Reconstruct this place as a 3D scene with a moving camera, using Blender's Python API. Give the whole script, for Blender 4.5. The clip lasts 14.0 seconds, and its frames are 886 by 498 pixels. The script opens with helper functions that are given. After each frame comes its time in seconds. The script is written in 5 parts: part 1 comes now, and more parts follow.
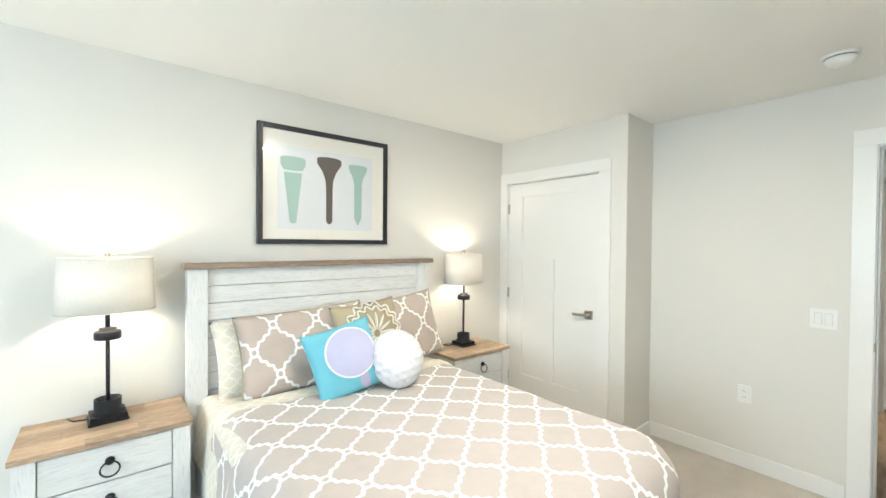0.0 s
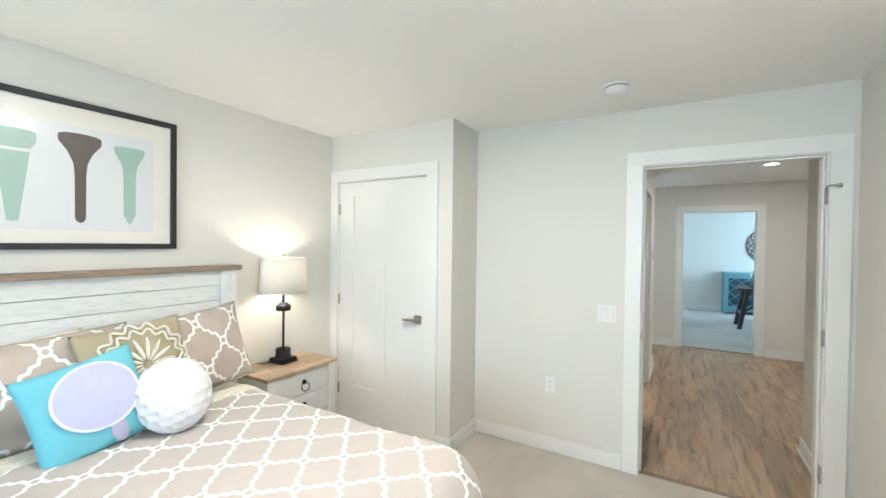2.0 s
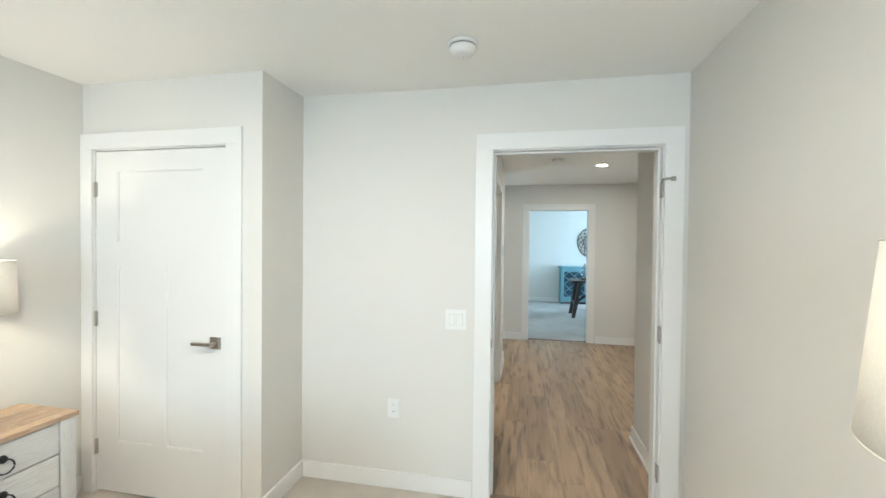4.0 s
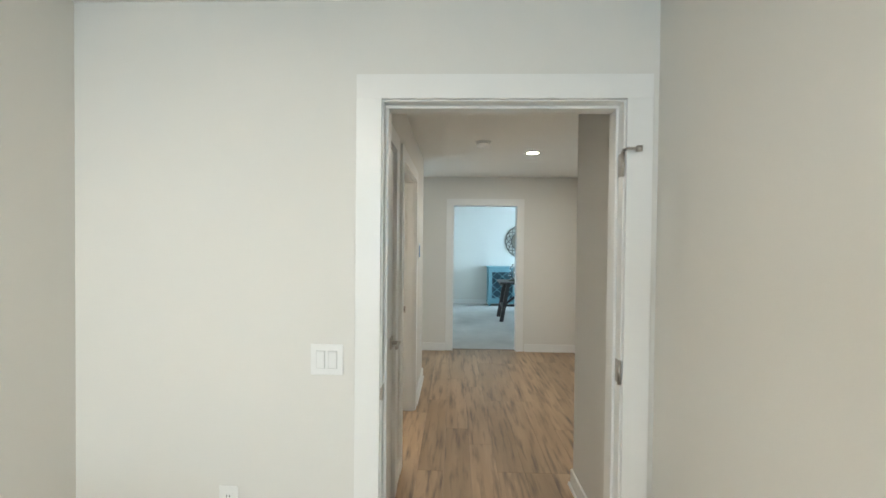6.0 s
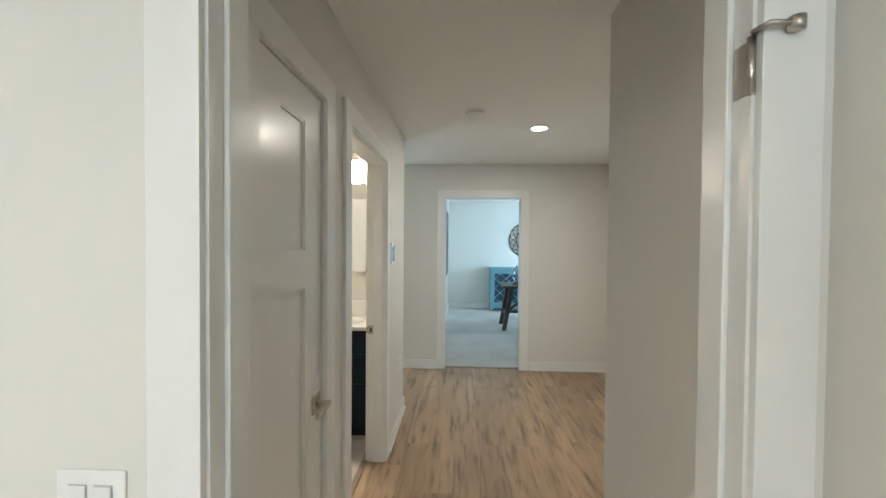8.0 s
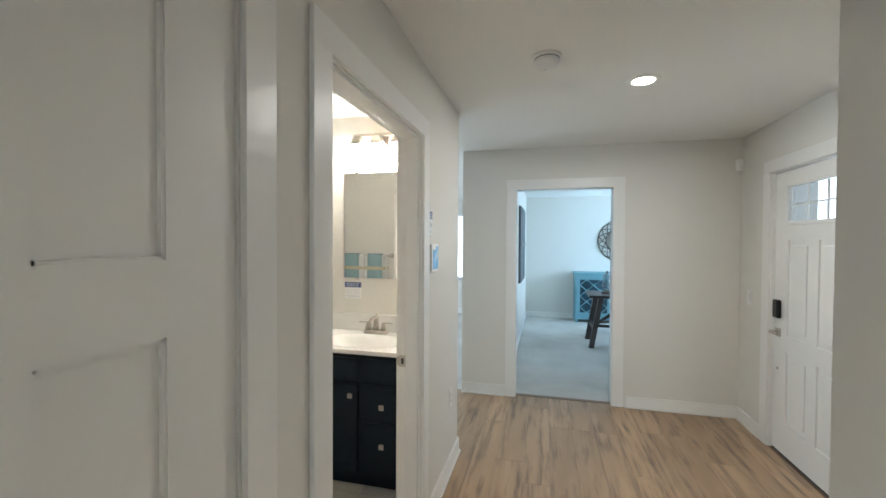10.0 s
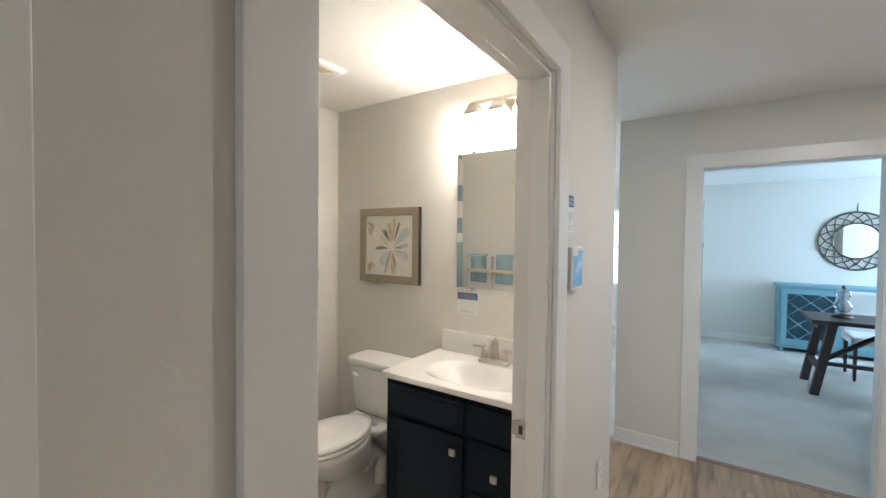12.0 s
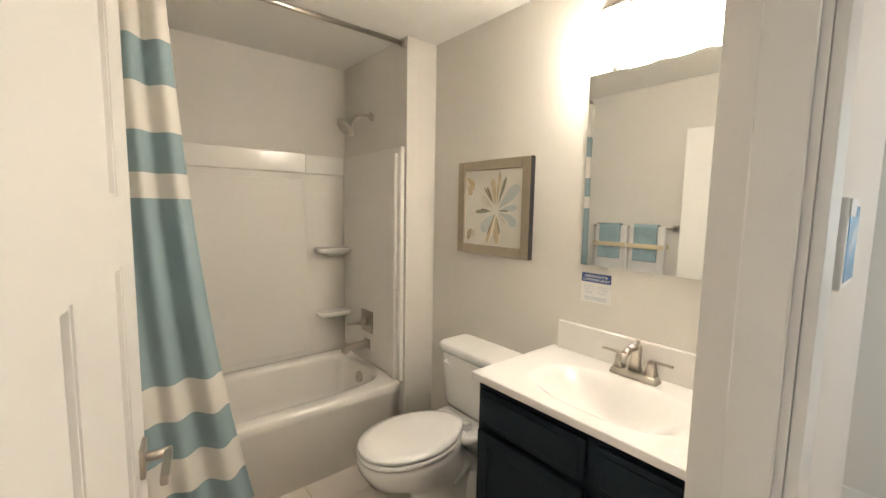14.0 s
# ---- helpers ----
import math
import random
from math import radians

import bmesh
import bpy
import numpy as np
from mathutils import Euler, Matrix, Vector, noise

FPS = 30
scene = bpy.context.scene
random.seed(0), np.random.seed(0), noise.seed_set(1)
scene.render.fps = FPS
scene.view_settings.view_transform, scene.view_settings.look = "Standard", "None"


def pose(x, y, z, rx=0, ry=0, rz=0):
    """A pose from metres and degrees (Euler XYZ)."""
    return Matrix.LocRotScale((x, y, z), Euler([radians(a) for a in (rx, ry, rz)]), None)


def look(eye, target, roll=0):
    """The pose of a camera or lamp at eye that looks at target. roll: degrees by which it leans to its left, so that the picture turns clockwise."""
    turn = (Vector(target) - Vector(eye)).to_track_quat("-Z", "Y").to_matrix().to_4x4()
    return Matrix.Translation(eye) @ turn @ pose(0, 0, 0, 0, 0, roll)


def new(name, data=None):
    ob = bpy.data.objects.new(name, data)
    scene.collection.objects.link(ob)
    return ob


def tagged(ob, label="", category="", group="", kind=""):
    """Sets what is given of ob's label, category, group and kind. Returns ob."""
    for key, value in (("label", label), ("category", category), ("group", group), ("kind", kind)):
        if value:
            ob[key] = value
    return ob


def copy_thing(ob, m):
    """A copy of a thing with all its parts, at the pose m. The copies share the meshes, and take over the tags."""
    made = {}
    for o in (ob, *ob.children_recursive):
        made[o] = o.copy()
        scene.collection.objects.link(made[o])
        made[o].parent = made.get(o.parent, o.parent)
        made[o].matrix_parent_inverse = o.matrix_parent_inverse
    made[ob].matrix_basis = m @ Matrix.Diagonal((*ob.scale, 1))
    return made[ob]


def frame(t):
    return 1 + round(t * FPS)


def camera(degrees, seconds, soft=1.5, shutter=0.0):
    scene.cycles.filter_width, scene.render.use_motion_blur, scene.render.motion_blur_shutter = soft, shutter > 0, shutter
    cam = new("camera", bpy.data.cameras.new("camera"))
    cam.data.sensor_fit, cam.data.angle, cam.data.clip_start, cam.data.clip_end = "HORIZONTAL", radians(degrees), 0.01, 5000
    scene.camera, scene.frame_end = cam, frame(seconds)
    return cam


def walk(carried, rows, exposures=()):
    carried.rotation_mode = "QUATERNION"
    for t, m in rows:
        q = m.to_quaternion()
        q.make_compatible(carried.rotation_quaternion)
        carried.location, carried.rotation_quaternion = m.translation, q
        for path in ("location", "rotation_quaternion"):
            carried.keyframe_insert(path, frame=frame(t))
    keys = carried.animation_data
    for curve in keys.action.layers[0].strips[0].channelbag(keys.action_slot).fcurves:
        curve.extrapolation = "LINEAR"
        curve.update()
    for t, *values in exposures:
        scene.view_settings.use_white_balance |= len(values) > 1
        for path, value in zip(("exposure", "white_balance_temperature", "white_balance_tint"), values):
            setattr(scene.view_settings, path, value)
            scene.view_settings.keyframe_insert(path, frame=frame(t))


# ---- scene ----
cam = camera(94.9, 14.0)
PATH = [
    (0, (1.633, 0.048, 1.493), (2.913, 1.584, 1.465), 0.5),
    (0.5, (1.687, 0.035, 1.498), (3.09, 1.46, 1.471), 0.5),
    (1, (1.756, 0.036, 1.506), (3.291, 1.318, 1.476), 0.5),
    (1.5, (1.839, 0.032, 1.518), (3.478, 1.177, 1.49), 0.6),
    (2, (1.943, 0.024, 1.533), (3.671, 1.031, 1.505), 0.7),
    (2.5, (2.052, 0.023, 1.531), (3.86, 0.877, 1.503), 0.7),
    (3, (2.186, 0.032, 1.533), (4.054, 0.744, 1.499), 0.6),
    (3.5, (2.367, 0.054, 1.523), (4.292, 0.596, 1.494), 0.6),
    (4, (2.554, 0.061, 1.519), (4.516, 0.451, 1.488), 0.6),
    (4.2, (2.639, 0.056, 1.514), (4.61, 0.393, 1.482), 0.6),
    (6.5, (3.600, -0.077, 1.521), (5.600, -0.036, 1.488), 0.5),
    (7, (3.820, -0.121, 1.533), (5.819, -0.080, 1.497), 0.4),
    (9.5, (4.866, -0.279, 1.529), (6.837, 0.063, 1.49), 0.5),
    (10, (5.054, -0.29, 1.53), (6.994, 0.196, 1.493), 0.3),
    (10.5, (5.247, -0.27, 1.531), (7.137, 0.38, 1.493), 0.2),
    (11, (5.434, -0.222, 1.536), (7.264, 0.583, 1.501), 0.3),
    (11.5, (5.617, -0.173, 1.543), (7.36, 0.806, 1.504), 0.4),
    (12, (5.781, -0.105, 1.539), (7.44, 1.011, 1.488), 0.6),
    (12.5, (5.927, -0.04, 1.536), (7.488, 1.209, 1.472), 0.7),
    (13, (6.043, 0.05, 1.516), (7.51, 1.406, 1.426), 1.1),
    (13.5, (6.160, 0.122, 1.506), (7.527, 1.575, 1.36), 1.1),
    (14, (6.255, 0.204, 1.488), (7.521, 1.74, 1.285), 1.0),
]
EXPOSURES = [(0, 0.12, 6050, 5), (1.5, 0.13, 5850, 5), (4, 0.24, 5850, 5), (7, -0.06, 6150, 5), (9.5, 0.14, 5800, 6), (11, 0.06, 5700, 8), (12, 0.02, 5850, 11), (13, 0.14, 6300, 14), (14, 0.26, 6300, 11)]
walk(cam, [(t, look(eye, target, roll)) for t, eye, target, roll in PATH], EXPOSURES)

# ---- world and lights ----
world = bpy.data.worlds.new("sky")
scene.world = world
world.use_nodes = True
_n = world.node_tree.nodes
_sky = _n.new("ShaderNodeTexSky")
_sky.sky_type = "NISHITA"
_sky.sun_disc = False
_sky.sun_elevation = radians(55)
_sky.sun_rotation = radians(354)
world.node_tree.links.new(_sky.outputs[0], _n["Background"].inputs[0])
_n["Background"].inputs[1].default_value = 0.12


def lamp(name, kind, m, energy, color, size=0.0, size_y=0.0):
    """size: an area lamp's width (with size_y its height, else a disc), a bulb's radius, or the sun's angle."""
    data = bpy.data.lights.new(name, kind)
    data.energy = energy
    data.color = color
    if kind == "AREA":
        data.shape = "RECTANGLE" if size_y else "DISK"
        data.size = size
        if size_y:
            data.size_y = size_y
    elif kind == "SUN":
        data.angle = size
    else:
        data.shadow_soft_size = size
    ob = new(name, data)
    ob.matrix_world = m
    return ob


WARM = (1.0, 0.85, 0.66)
DAY = (0.76, 0.89, 1.0)
lamp("sun", "SUN", look((0, 0, 10), (0.3, -2.7, 5.9)), 2.5, (1.0, 0.95, 0.88), size=radians(0.5))
lamp("daylight_bedroom", "AREA", look((-0.86, 0.35, 1.45), (3.0, 0.35, 1.40)), 82, DAY, size=1.9, size_y=1.3)
lamp("daylight_office", "AREA", look((12.25, -3.2, 1.45), (11.8, 0.0, 1.1)), 88, (0.57, 0.80, 1.0), size=2.1, size_y=1.4)
# Added fill for the living room, set in its unseen north window.
lamp("added_daylight_living", "AREA", look((10.8, 4.15, 1.45), (10.6, 0.0, 1.0)), 90, DAY, size=2.4, size_y=1.5)
BEDSIDE = [(1.645, 2.525), (3.925, 2.525)]
for _x, _y in BEDSIDE:
    lamp("bedside_bulb", "POINT", pose(_x, _y, 1.29), 10.5, WARM, size=0.035)
lamp("table_lamp_bulb", "POINT", pose(3.16, -0.585, 1.40), 3.5, WARM, size=0.035)
CANS = [(2.90, 0.92, 36), (7.555, -0.818, 16.5)]
for _x, _y, _w in CANS:
    lamp("downlight_bulb", "AREA", pose(_x, _y, 2.425), _w, (1.0, 0.90, 0.78), size=0.12)

# ---- materials ----


def principled(name):
    m = bpy.data.materials.new(name)
    m.use_nodes = True
    return m, m.node_tree.nodes, m.node_tree.links, m.node_tree.nodes["Principled BSDF"]


def mat(name, color, rough=0.6, metal=0.0, var=0.06, big=1.5, fine=60.0, bump=0.05, stretch=(1, 1, 1), rand=0.0, streak=0.0, dark=None, lo=0.50, hi=0.72, **inputs):
    """Base colour with stains at a large scale, grain at a fine one, and a fine relief. streak: how far grain runs to the colour dark."""
    m, n, l, b = principled(name)
    tc = n.new("ShaderNodeTexCoord")
    mp = n.new("ShaderNodeMapping")
    mp.inputs["Scale"].default_value = stretch
    l.new(tc.outputs["Object"], mp.inputs["Vector"])
    vec = mp.outputs["Vector"]
    info = n.new("ShaderNodeObjectInfo")
    if rand:
        add = n.new("ShaderNodeVectorMath")
        add.operation = "ADD"
        mul = n.new("ShaderNodeVectorMath")
        mul.operation = "SCALE"
        mul.inputs[0].default_value = (31.0, 17.0, 7.0)
        l.new(info.outputs["Random"], mul.inputs["Scale"])
        l.new(vec, add.inputs[0])
        l.new(mul.outputs[0], add.inputs[1])
        vec = add.outputs[0]
    a = n.new("ShaderNodeTexNoise")
    a.inputs["Scale"].default_value = big
    a.inputs["Detail"].default_value = 4
    l.new(vec, a.inputs["Vector"])
    f = n.new("ShaderNodeTexNoise")
    f.inputs["Scale"].default_value = fine
    f.inputs["Detail"].default_value = 3
    l.new(vec, f.inputs["Vector"])
    hsv = n.new("ShaderNodeHueSaturation")
    hsv.inputs["Color"].default_value = (*color, 1)
    val = n.new("ShaderNodeMath")
    val.operation = "MULTIPLY_ADD"
    val.inputs[1].default_value = var * 2
    val.inputs[2].default_value = 1 - var
    l.new(a.outputs["Fac"], val.inputs[0])
    out = val.outputs[0]
    if rand:
        r = n.new("ShaderNodeMath")
        r.operation = "MULTIPLY_ADD"
        r.inputs[1].default_value = rand
        r.inputs[2].default_value = 1 - rand / 2
        l.new(info.outputs["Random"], r.inputs[0])
        k = n.new("ShaderNodeMath")
        k.operation = "MULTIPLY"
        l.new(r.outputs[0], k.inputs[0])
        l.new(out, k.inputs[1])
        out = k.outputs[0]
    l.new(out, hsv.inputs["Value"])
    col = hsv.outputs["Color"]
    if streak:
        ramp = n.new("ShaderNodeValToRGB")
        ramp.color_ramp.elements[0].position = lo
        ramp.color_ramp.elements[1].position = hi
        l.new(f.outputs["Fac"], ramp.inputs["Fac"])
        amt = n.new("ShaderNodeMath")
        amt.operation = "MULTIPLY"
        amt.inputs[1].default_value = streak
        l.new(ramp.outputs["Color"], amt.inputs[0])
        mix = n.new("ShaderNodeMix")
        mix.data_type = "RGBA"
        l.new(amt.outputs[0], mix.inputs["Factor"])
        l.new(col, mix.inputs["A"])
        mix.inputs["B"].default_value = (*(dark or color), 1)
        col = mix.outputs["Result"]
    l.new(col, b.inputs["Base Color"])
    bp = n.new("ShaderNodeBump")
    bp.inputs["Strength"].default_value = bump
    bp.inputs["Distance"].default_value = 0.01
    l.new(f.outputs["Fac"], bp.inputs["Height"])
    l.new(bp.outputs["Normal"], b.inputs["Normal"])
    b.inputs["Roughness"].default_value = rough
    b.inputs["Metallic"].default_value = metal
    for key, value in inputs.items():
        b.inputs[key.replace("_", " ")].default_value = value
    return m


def glow(name, color, strength):
    m, n, l, b = principled(name)
    b.inputs["Base Color"].default_value = (*color, 1)
    b.inputs["Emission Color"].default_value = (*color, 1)
    b.inputs["Emission Strength"].default_value = strength
    return m


def math_node(n, l, op, a, b=None, c=None):
    k = n.new("ShaderNodeMath")
    k.operation = op
    for i, v in enumerate((a, b, c)):
        if v is None:
            continue
        if isinstance(v, (int, float)):
            k.inputs[i].default_value = v
        else:
            l.new(v, k.inputs[i])
    return k.outputs[0]


def trellis(name, base, line, ua, ub, u0, va_, vb, v0, width=0.055, rough=0.85, wob=0.06):
    """Woven cloth with a lattice of wavy bands and small rings where they cross, laid out in the cloth's own metres (UV)."""
    m, n, l, b = principled(name)
    uv = n.new("ShaderNodeTexCoord")
    sep = n.new("ShaderNodeSeparateXYZ")
    l.new(uv.outputs["UV"], sep.inputs[0])
    u = math_node(n, l, "MULTIPLY_ADD", sep.outputs[0], ua, math_node(n, l, "MULTIPLY_ADD", sep.outputs[1], ub, u0))
    v = math_node(n, l, "MULTIPLY_ADD", sep.outputs[0], va_, math_node(n, l, "MULTIPLY_ADD", sep.outputs[1], vb, v0))
    tau = 2 * math.pi

    def wave(p):
        s = math_node(n, l, "MULTIPLY", math_node(n, l, "SINE", math_node(n, l, "MULTIPLY", p, tau)), wob)
        z = math_node(n, l, "MULTIPLY", math_node(n, l, "SINE", math_node(n, l, "MULTIPLY", p, tau * 4)), 0.024)
        return math_node(n, l, "ADD", s, z)

    def dist(p):
        return math_node(n, l, "ABSOLUTE", math_node(n, l, "SUBTRACT", math_node(n, l, "FRACT", math_node(n, l, "ADD", p, 0.5)), 0.5))

    def soft(d, w):
        return math_node(n, l, "SUBTRACT", 1.0, math_node(n, l, "SMOOTH_MIN", math_node(n, l, "MAXIMUM", math_node(n, l, "DIVIDE", math_node(n, l, "SUBTRACT", d, w), 0.015), 0.0), 1.0, 0.05))

    lu = soft(dist(math_node(n, l, "ADD", u, wave(v))), width)
    lv = soft(dist(math_node(n, l, "ADD", v, wave(u))), width)
    du, dv = dist(u), dist(v)
    r = math_node(n, l, "SQRT", math_node(n, l, "ADD", math_node(n, l, "MULTIPLY", du, du), math_node(n, l, "MULTIPLY", dv, dv)))
    ring = soft(math_node(n, l, "ABSOLUTE", math_node(n, l, "SUBTRACT", r, 0.105)), 0.032)
    hole = math_node(n, l, "GREATER_THAN", r, 0.075)
    mask = math_node(n, l, "MULTIPLY", math_node(n, l, "MAXIMUM", math_node(n, l, "MAXIMUM", lu, lv), ring), hole)
    mix = n.new("ShaderNodeMix")
    mix.data_type = "RGBA"
    mix.inputs["A"].default_value = (*base, 1)
    mix.inputs["B"].default_value = (*line, 1)
    l.new(mask, mix.inputs["Factor"])
    weave = n.new("ShaderNodeTexNoise")
    weave.inputs["Scale"].default_value = 14
    weave.inputs["Detail"].default_value = 8
    l.new(uv.outputs["UV"], weave.inputs["Vector"])
    hsv = n.new("ShaderNodeHueSaturation")
    l.new(mix.outputs["Result"], hsv.inputs["Color"])
    l.new(math_node(n, l, "MULTIPLY_ADD", weave.outputs["Fac"], 0.16, 0.92), hsv.inputs["Value"])
    l.new(hsv.outputs["Color"], b.inputs["Base Color"])
    bp = n.new("ShaderNodeBump")
    bp.inputs["Strength"].default_value = 0.35
    bp.inputs["Distance"].default_value = 0.01
    l.new(math_node(n, l, "ADD", weave.outputs["Fac"], math_node(n, l, "MULTIPLY", mask, 0.15)), bp.inputs["Height"])
    l.new(bp.outputs["Normal"], b.inputs["Normal"])
    b.inputs["Roughness"].default_value = rough
    b.inputs["Sheen Weight"].default_value = 0.15
    return m


M_WALL = mat("wall_paint", (0.715, 0.69, 0.637), 0.75, var=0.025, big=0.9, fine=180, bump=0.04)
M_CEIL = mat("ceiling_paint", (0.86, 0.845, 0.80), 0.9, var=0.02, big=0.8, fine=90, bump=0.08)
M_TRIM = mat("trim_paint", (0.80, 0.785, 0.75), 0.32, var=0.02, fine=40, bump=0.015)
M_DOOR = mat("door_paint", (0.79, 0.775, 0.74), 0.28, var=0.02, fine=50, bump=0.02)
M_CARPET = mat("carpet", (0.58, 0.52, 0.445), 0.97, var=0.30, big=2.6, fine=170, bump=0.7, streak=0.45, dark=(0.43, 0.38, 0.32))
M_CARPET2 = mat("carpet_office", (0.56, 0.54, 0.50), 0.97, var=0.42, big=1.5, fine=160, bump=0.6, streak=0.3, dark=(0.46, 0.44, 0.41))
M_PLANK = mat("vinyl_plank", (0.41, 0.285, 0.178), 0.45, var=0.34, big=1.4, fine=2.9, bump=0.02, stretch=(1.0, 9.0, 1), rand=0.24, streak=0.9, dark=(0.155, 0.115, 0.088), lo=0.485, hi=0.74, Specular_IOR_Level=0.3)
M_SUB = mat("plank_bed", (0.16, 0.11, 0.08), 0.8, var=0.1)
M_TILE = mat("floor_tile", (0.68, 0.63, 0.56), 0.35, var=0.12, big=6, fine=40, bump=0.03, rand=0.06)
M_GROUT = mat("grout", (0.42, 0.38, 0.33), 0.9)
M_NICKEL = mat("brushed_nickel", (0.49, 0.45, 0.40), 0.30, 1.0, var=0.05, fine=120, bump=0.02)
M_CHROME = mat("chrome", (0.68, 0.66, 0.64), 0.14, 1.0, var=0.02)
M_IRON = mat("black_iron", (0.022, 0.022, 0.024), 0.42, 0.6, var=0.2, fine=60, bump=0.06)
M_BLACK = mat("black_frame", (0.018, 0.018, 0.02), 0.45, var=0.15, stretch=(1, 1, 6), bump=0.04)
M_PLASTIC = mat("white_plastic", (0.80, 0.79, 0.76), 0.35, var=0.01, bump=0.0)
M_GAP = mat("plate_seam", (0.50, 0.49, 0.46), 0.6, var=0.01, bump=0.0)
M_DARKSLOT = mat("dark_slot", (0.03, 0.03, 0.03), 0.6)
M_WASH = mat("whitewashed_wood", (0.70, 0.70, 0.685), 0.6, var=0.10, big=3, fine=14, bump=0.16, stretch=(1.2, 9, 11), rand=0.06, streak=0.50, dark=(0.47, 0.46, 0.44))
M_WASHV = mat("whitewashed_wood_upright", (0.70, 0.70, 0.685), 0.6, var=0.10, big=3, fine=14, bump=0.16, stretch=(11, 11, 1.2), rand=0.06, streak=0.45, dark=(0.47, 0.46, 0.44))
M_OAK = mat("driftwood_top", (0.35, 0.245, 0.16), 0.55, var=0.25, big=4, fine=18, bump=0.12, stretch=(1.2, 12, 12), rand=0.50, streak=0.55, dark=(0.66, 0.56, 0.43))
M_CAP = mat("driftwood_cap", (0.235, 0.17, 0.12), 0.55, var=0.25, big=4, fine=18, bump=0.12, stretch=(1.2, 12, 12), streak=0.4, dark=(0.48, 0.38, 0.28))
M_QUILT = trellis("quilt_cloth", (0.455, 0.405, 0.37), (0.82, 0.84, 0.82), 3.976, 3.448, -0.46, 4.363, -5.067, -0.777, 0.042, wob=0.02)
M_SHAM = trellis("sham_cloth", (0.46, 0.385, 0.33), (0.82, 0.83, 0.80), 4.2, 3.7, 0.2, 4.2, -3.7, 0.35, 0.036, wob=0.03)
M_SHEET = trellis("sheet_cloth", (0.66, 0.61, 0.51), (0.75, 0.72, 0.64), 13.3, 13.3, 0.0, 13.3, -13.3, 0.0, 0.07)
M_MEDAL = mat("embroidered_cloth", (0.40, 0.335, 0.22), 0.8, var=0.1, fine=120, bump=0.3)
M_CORD = mat("cream_cord", (0.80, 0.77, 0.68), 0.75, var=0.08, fine=200, bump=0.3)
M_TEAL = mat("turquoise_cloth", (0.165, 0.475, 0.57), 0.8, var=0.06, big=5, fine=220, bump=0.2)
M_BALL = mat("white_plush", (0.70, 0.70, 0.72), 0.9, var=0.06, big=8, fine=120, bump=0.3)
M_LILAC = mat("lilac_print", (0.45, 0.45, 0.61), 0.85, var=0.08, big=12, fine=90, bump=0.2)
M_PINKISH = mat("grey_print", (0.38, 0.37, 0.50), 0.85, var=0.06)
M_MAT = mat("mat_board", (0.74, 0.71, 0.64), 0.3, var=0.01, bump=0.0, Coat_Weight=1.0)
M_PAPER = mat("art_paper", (0.69, 0.70, 0.71), 0.25, var=0.01, bump=0.0, Coat_Weight=1.0)
M_SAGE = mat("sage_ink", (0.33, 0.46, 0.41), 0.35, var=0.04, bump=0.0)
M_UMBER = mat("umber_ink", (0.105, 0.085, 0.075), 0.35, var=0.04, bump=0.0)
M_PORC = mat("porcelain", (0.80, 0.79, 0.765), 0.10, var=0.01, bump=0.0, Coat_Weight=0.3)
M_ACRYL = mat("acrylic_tub", (0.87, 0.845, 0.79), 0.14, var=0.01, bump=0.0)
M_MARBLE = mat("cultured_marble", (0.84, 0.825, 0.80), 0.14, var=0.02, bump=0.0)
M_NAVY = mat("navy_cabinet", (0.007, 0.013, 0.021), 0.42, var=0.15, fine=50, bump=0.02, Specular_IOR_Level=0.12)
M_SILVERWOOD = mat("champagne_frame", (0.33, 0.28, 0.205), 0.45, 0.25, var=0.15, fine=40, stretch=(1, 12, 12), bump=0.08)
M_CANVAS = mat("painted_canvas", (0.80, 0.775, 0.71), 0.6, var=0.06, big=8, fine=200, bump=0.12)
M_GOLD = mat("ochre_paint", (0.52, 0.40, 0.22), 0.6, var=0.25, big=14, bump=0.1)
M_TAN = mat("tan_wash", (0.62, 0.52, 0.35), 0.6, var=0.3, big=16, bump=0.1)
M_WARMPALE = mat("cream_wash", (0.70, 0.66, 0.57), 0.6, var=0.2, big=16, bump=0.1)
M_GREY = mat("grey_green_paint", (0.27, 0.27, 0.20), 0.6, var=0.3, big=14, bump=0.1)
M_BROWN = mat("umber_paint", (0.20, 0.145, 0.09), 0.6, var=0.4, big=20, bump=0.1)
M_PALE = mat("pale_blue_paint", (0.58, 0.62, 0.60), 0.6, var=0.2, big=14, bump=0.1)
M_TOWELW = mat("white_towel", (0.80, 0.79, 0.76), 0.95, var=0.05, fine=240, bump=0.6)
M_TOWELB = mat("blue_towel", (0.30, 0.425, 0.47), 0.95, var=0.08, fine=240, bump=0.6)
# Raffia tan of the towel ribbons, also the painted shade of the fan's openings.
M_RIBBONSHADE = mat("raffia_and_fan_shade", (0.62, 0.53, 0.35), 0.8, var=0.1, fine=120, bump=0.2)
M_NAVYINK = mat("navy_ink", (0.025, 0.06, 0.21), 0.4, var=0.02, bump=0.0)
M_LINE = mat("grey_ink", (0.30, 0.36, 0.45), 0.5, var=0.02, bump=0.0)
M_SCREEN = mat("blue_wave_print", (0.22, 0.46, 0.76), 0.2, var=0.25, big=9, fine=20, bump=0.0, streak=0.8, dark=(0.75, 0.85, 0.95))
M_AQUA = mat("blue_painted_wood", (0.19, 0.37, 0.43), 0.5, var=0.08, fine=40, bump=0.06)
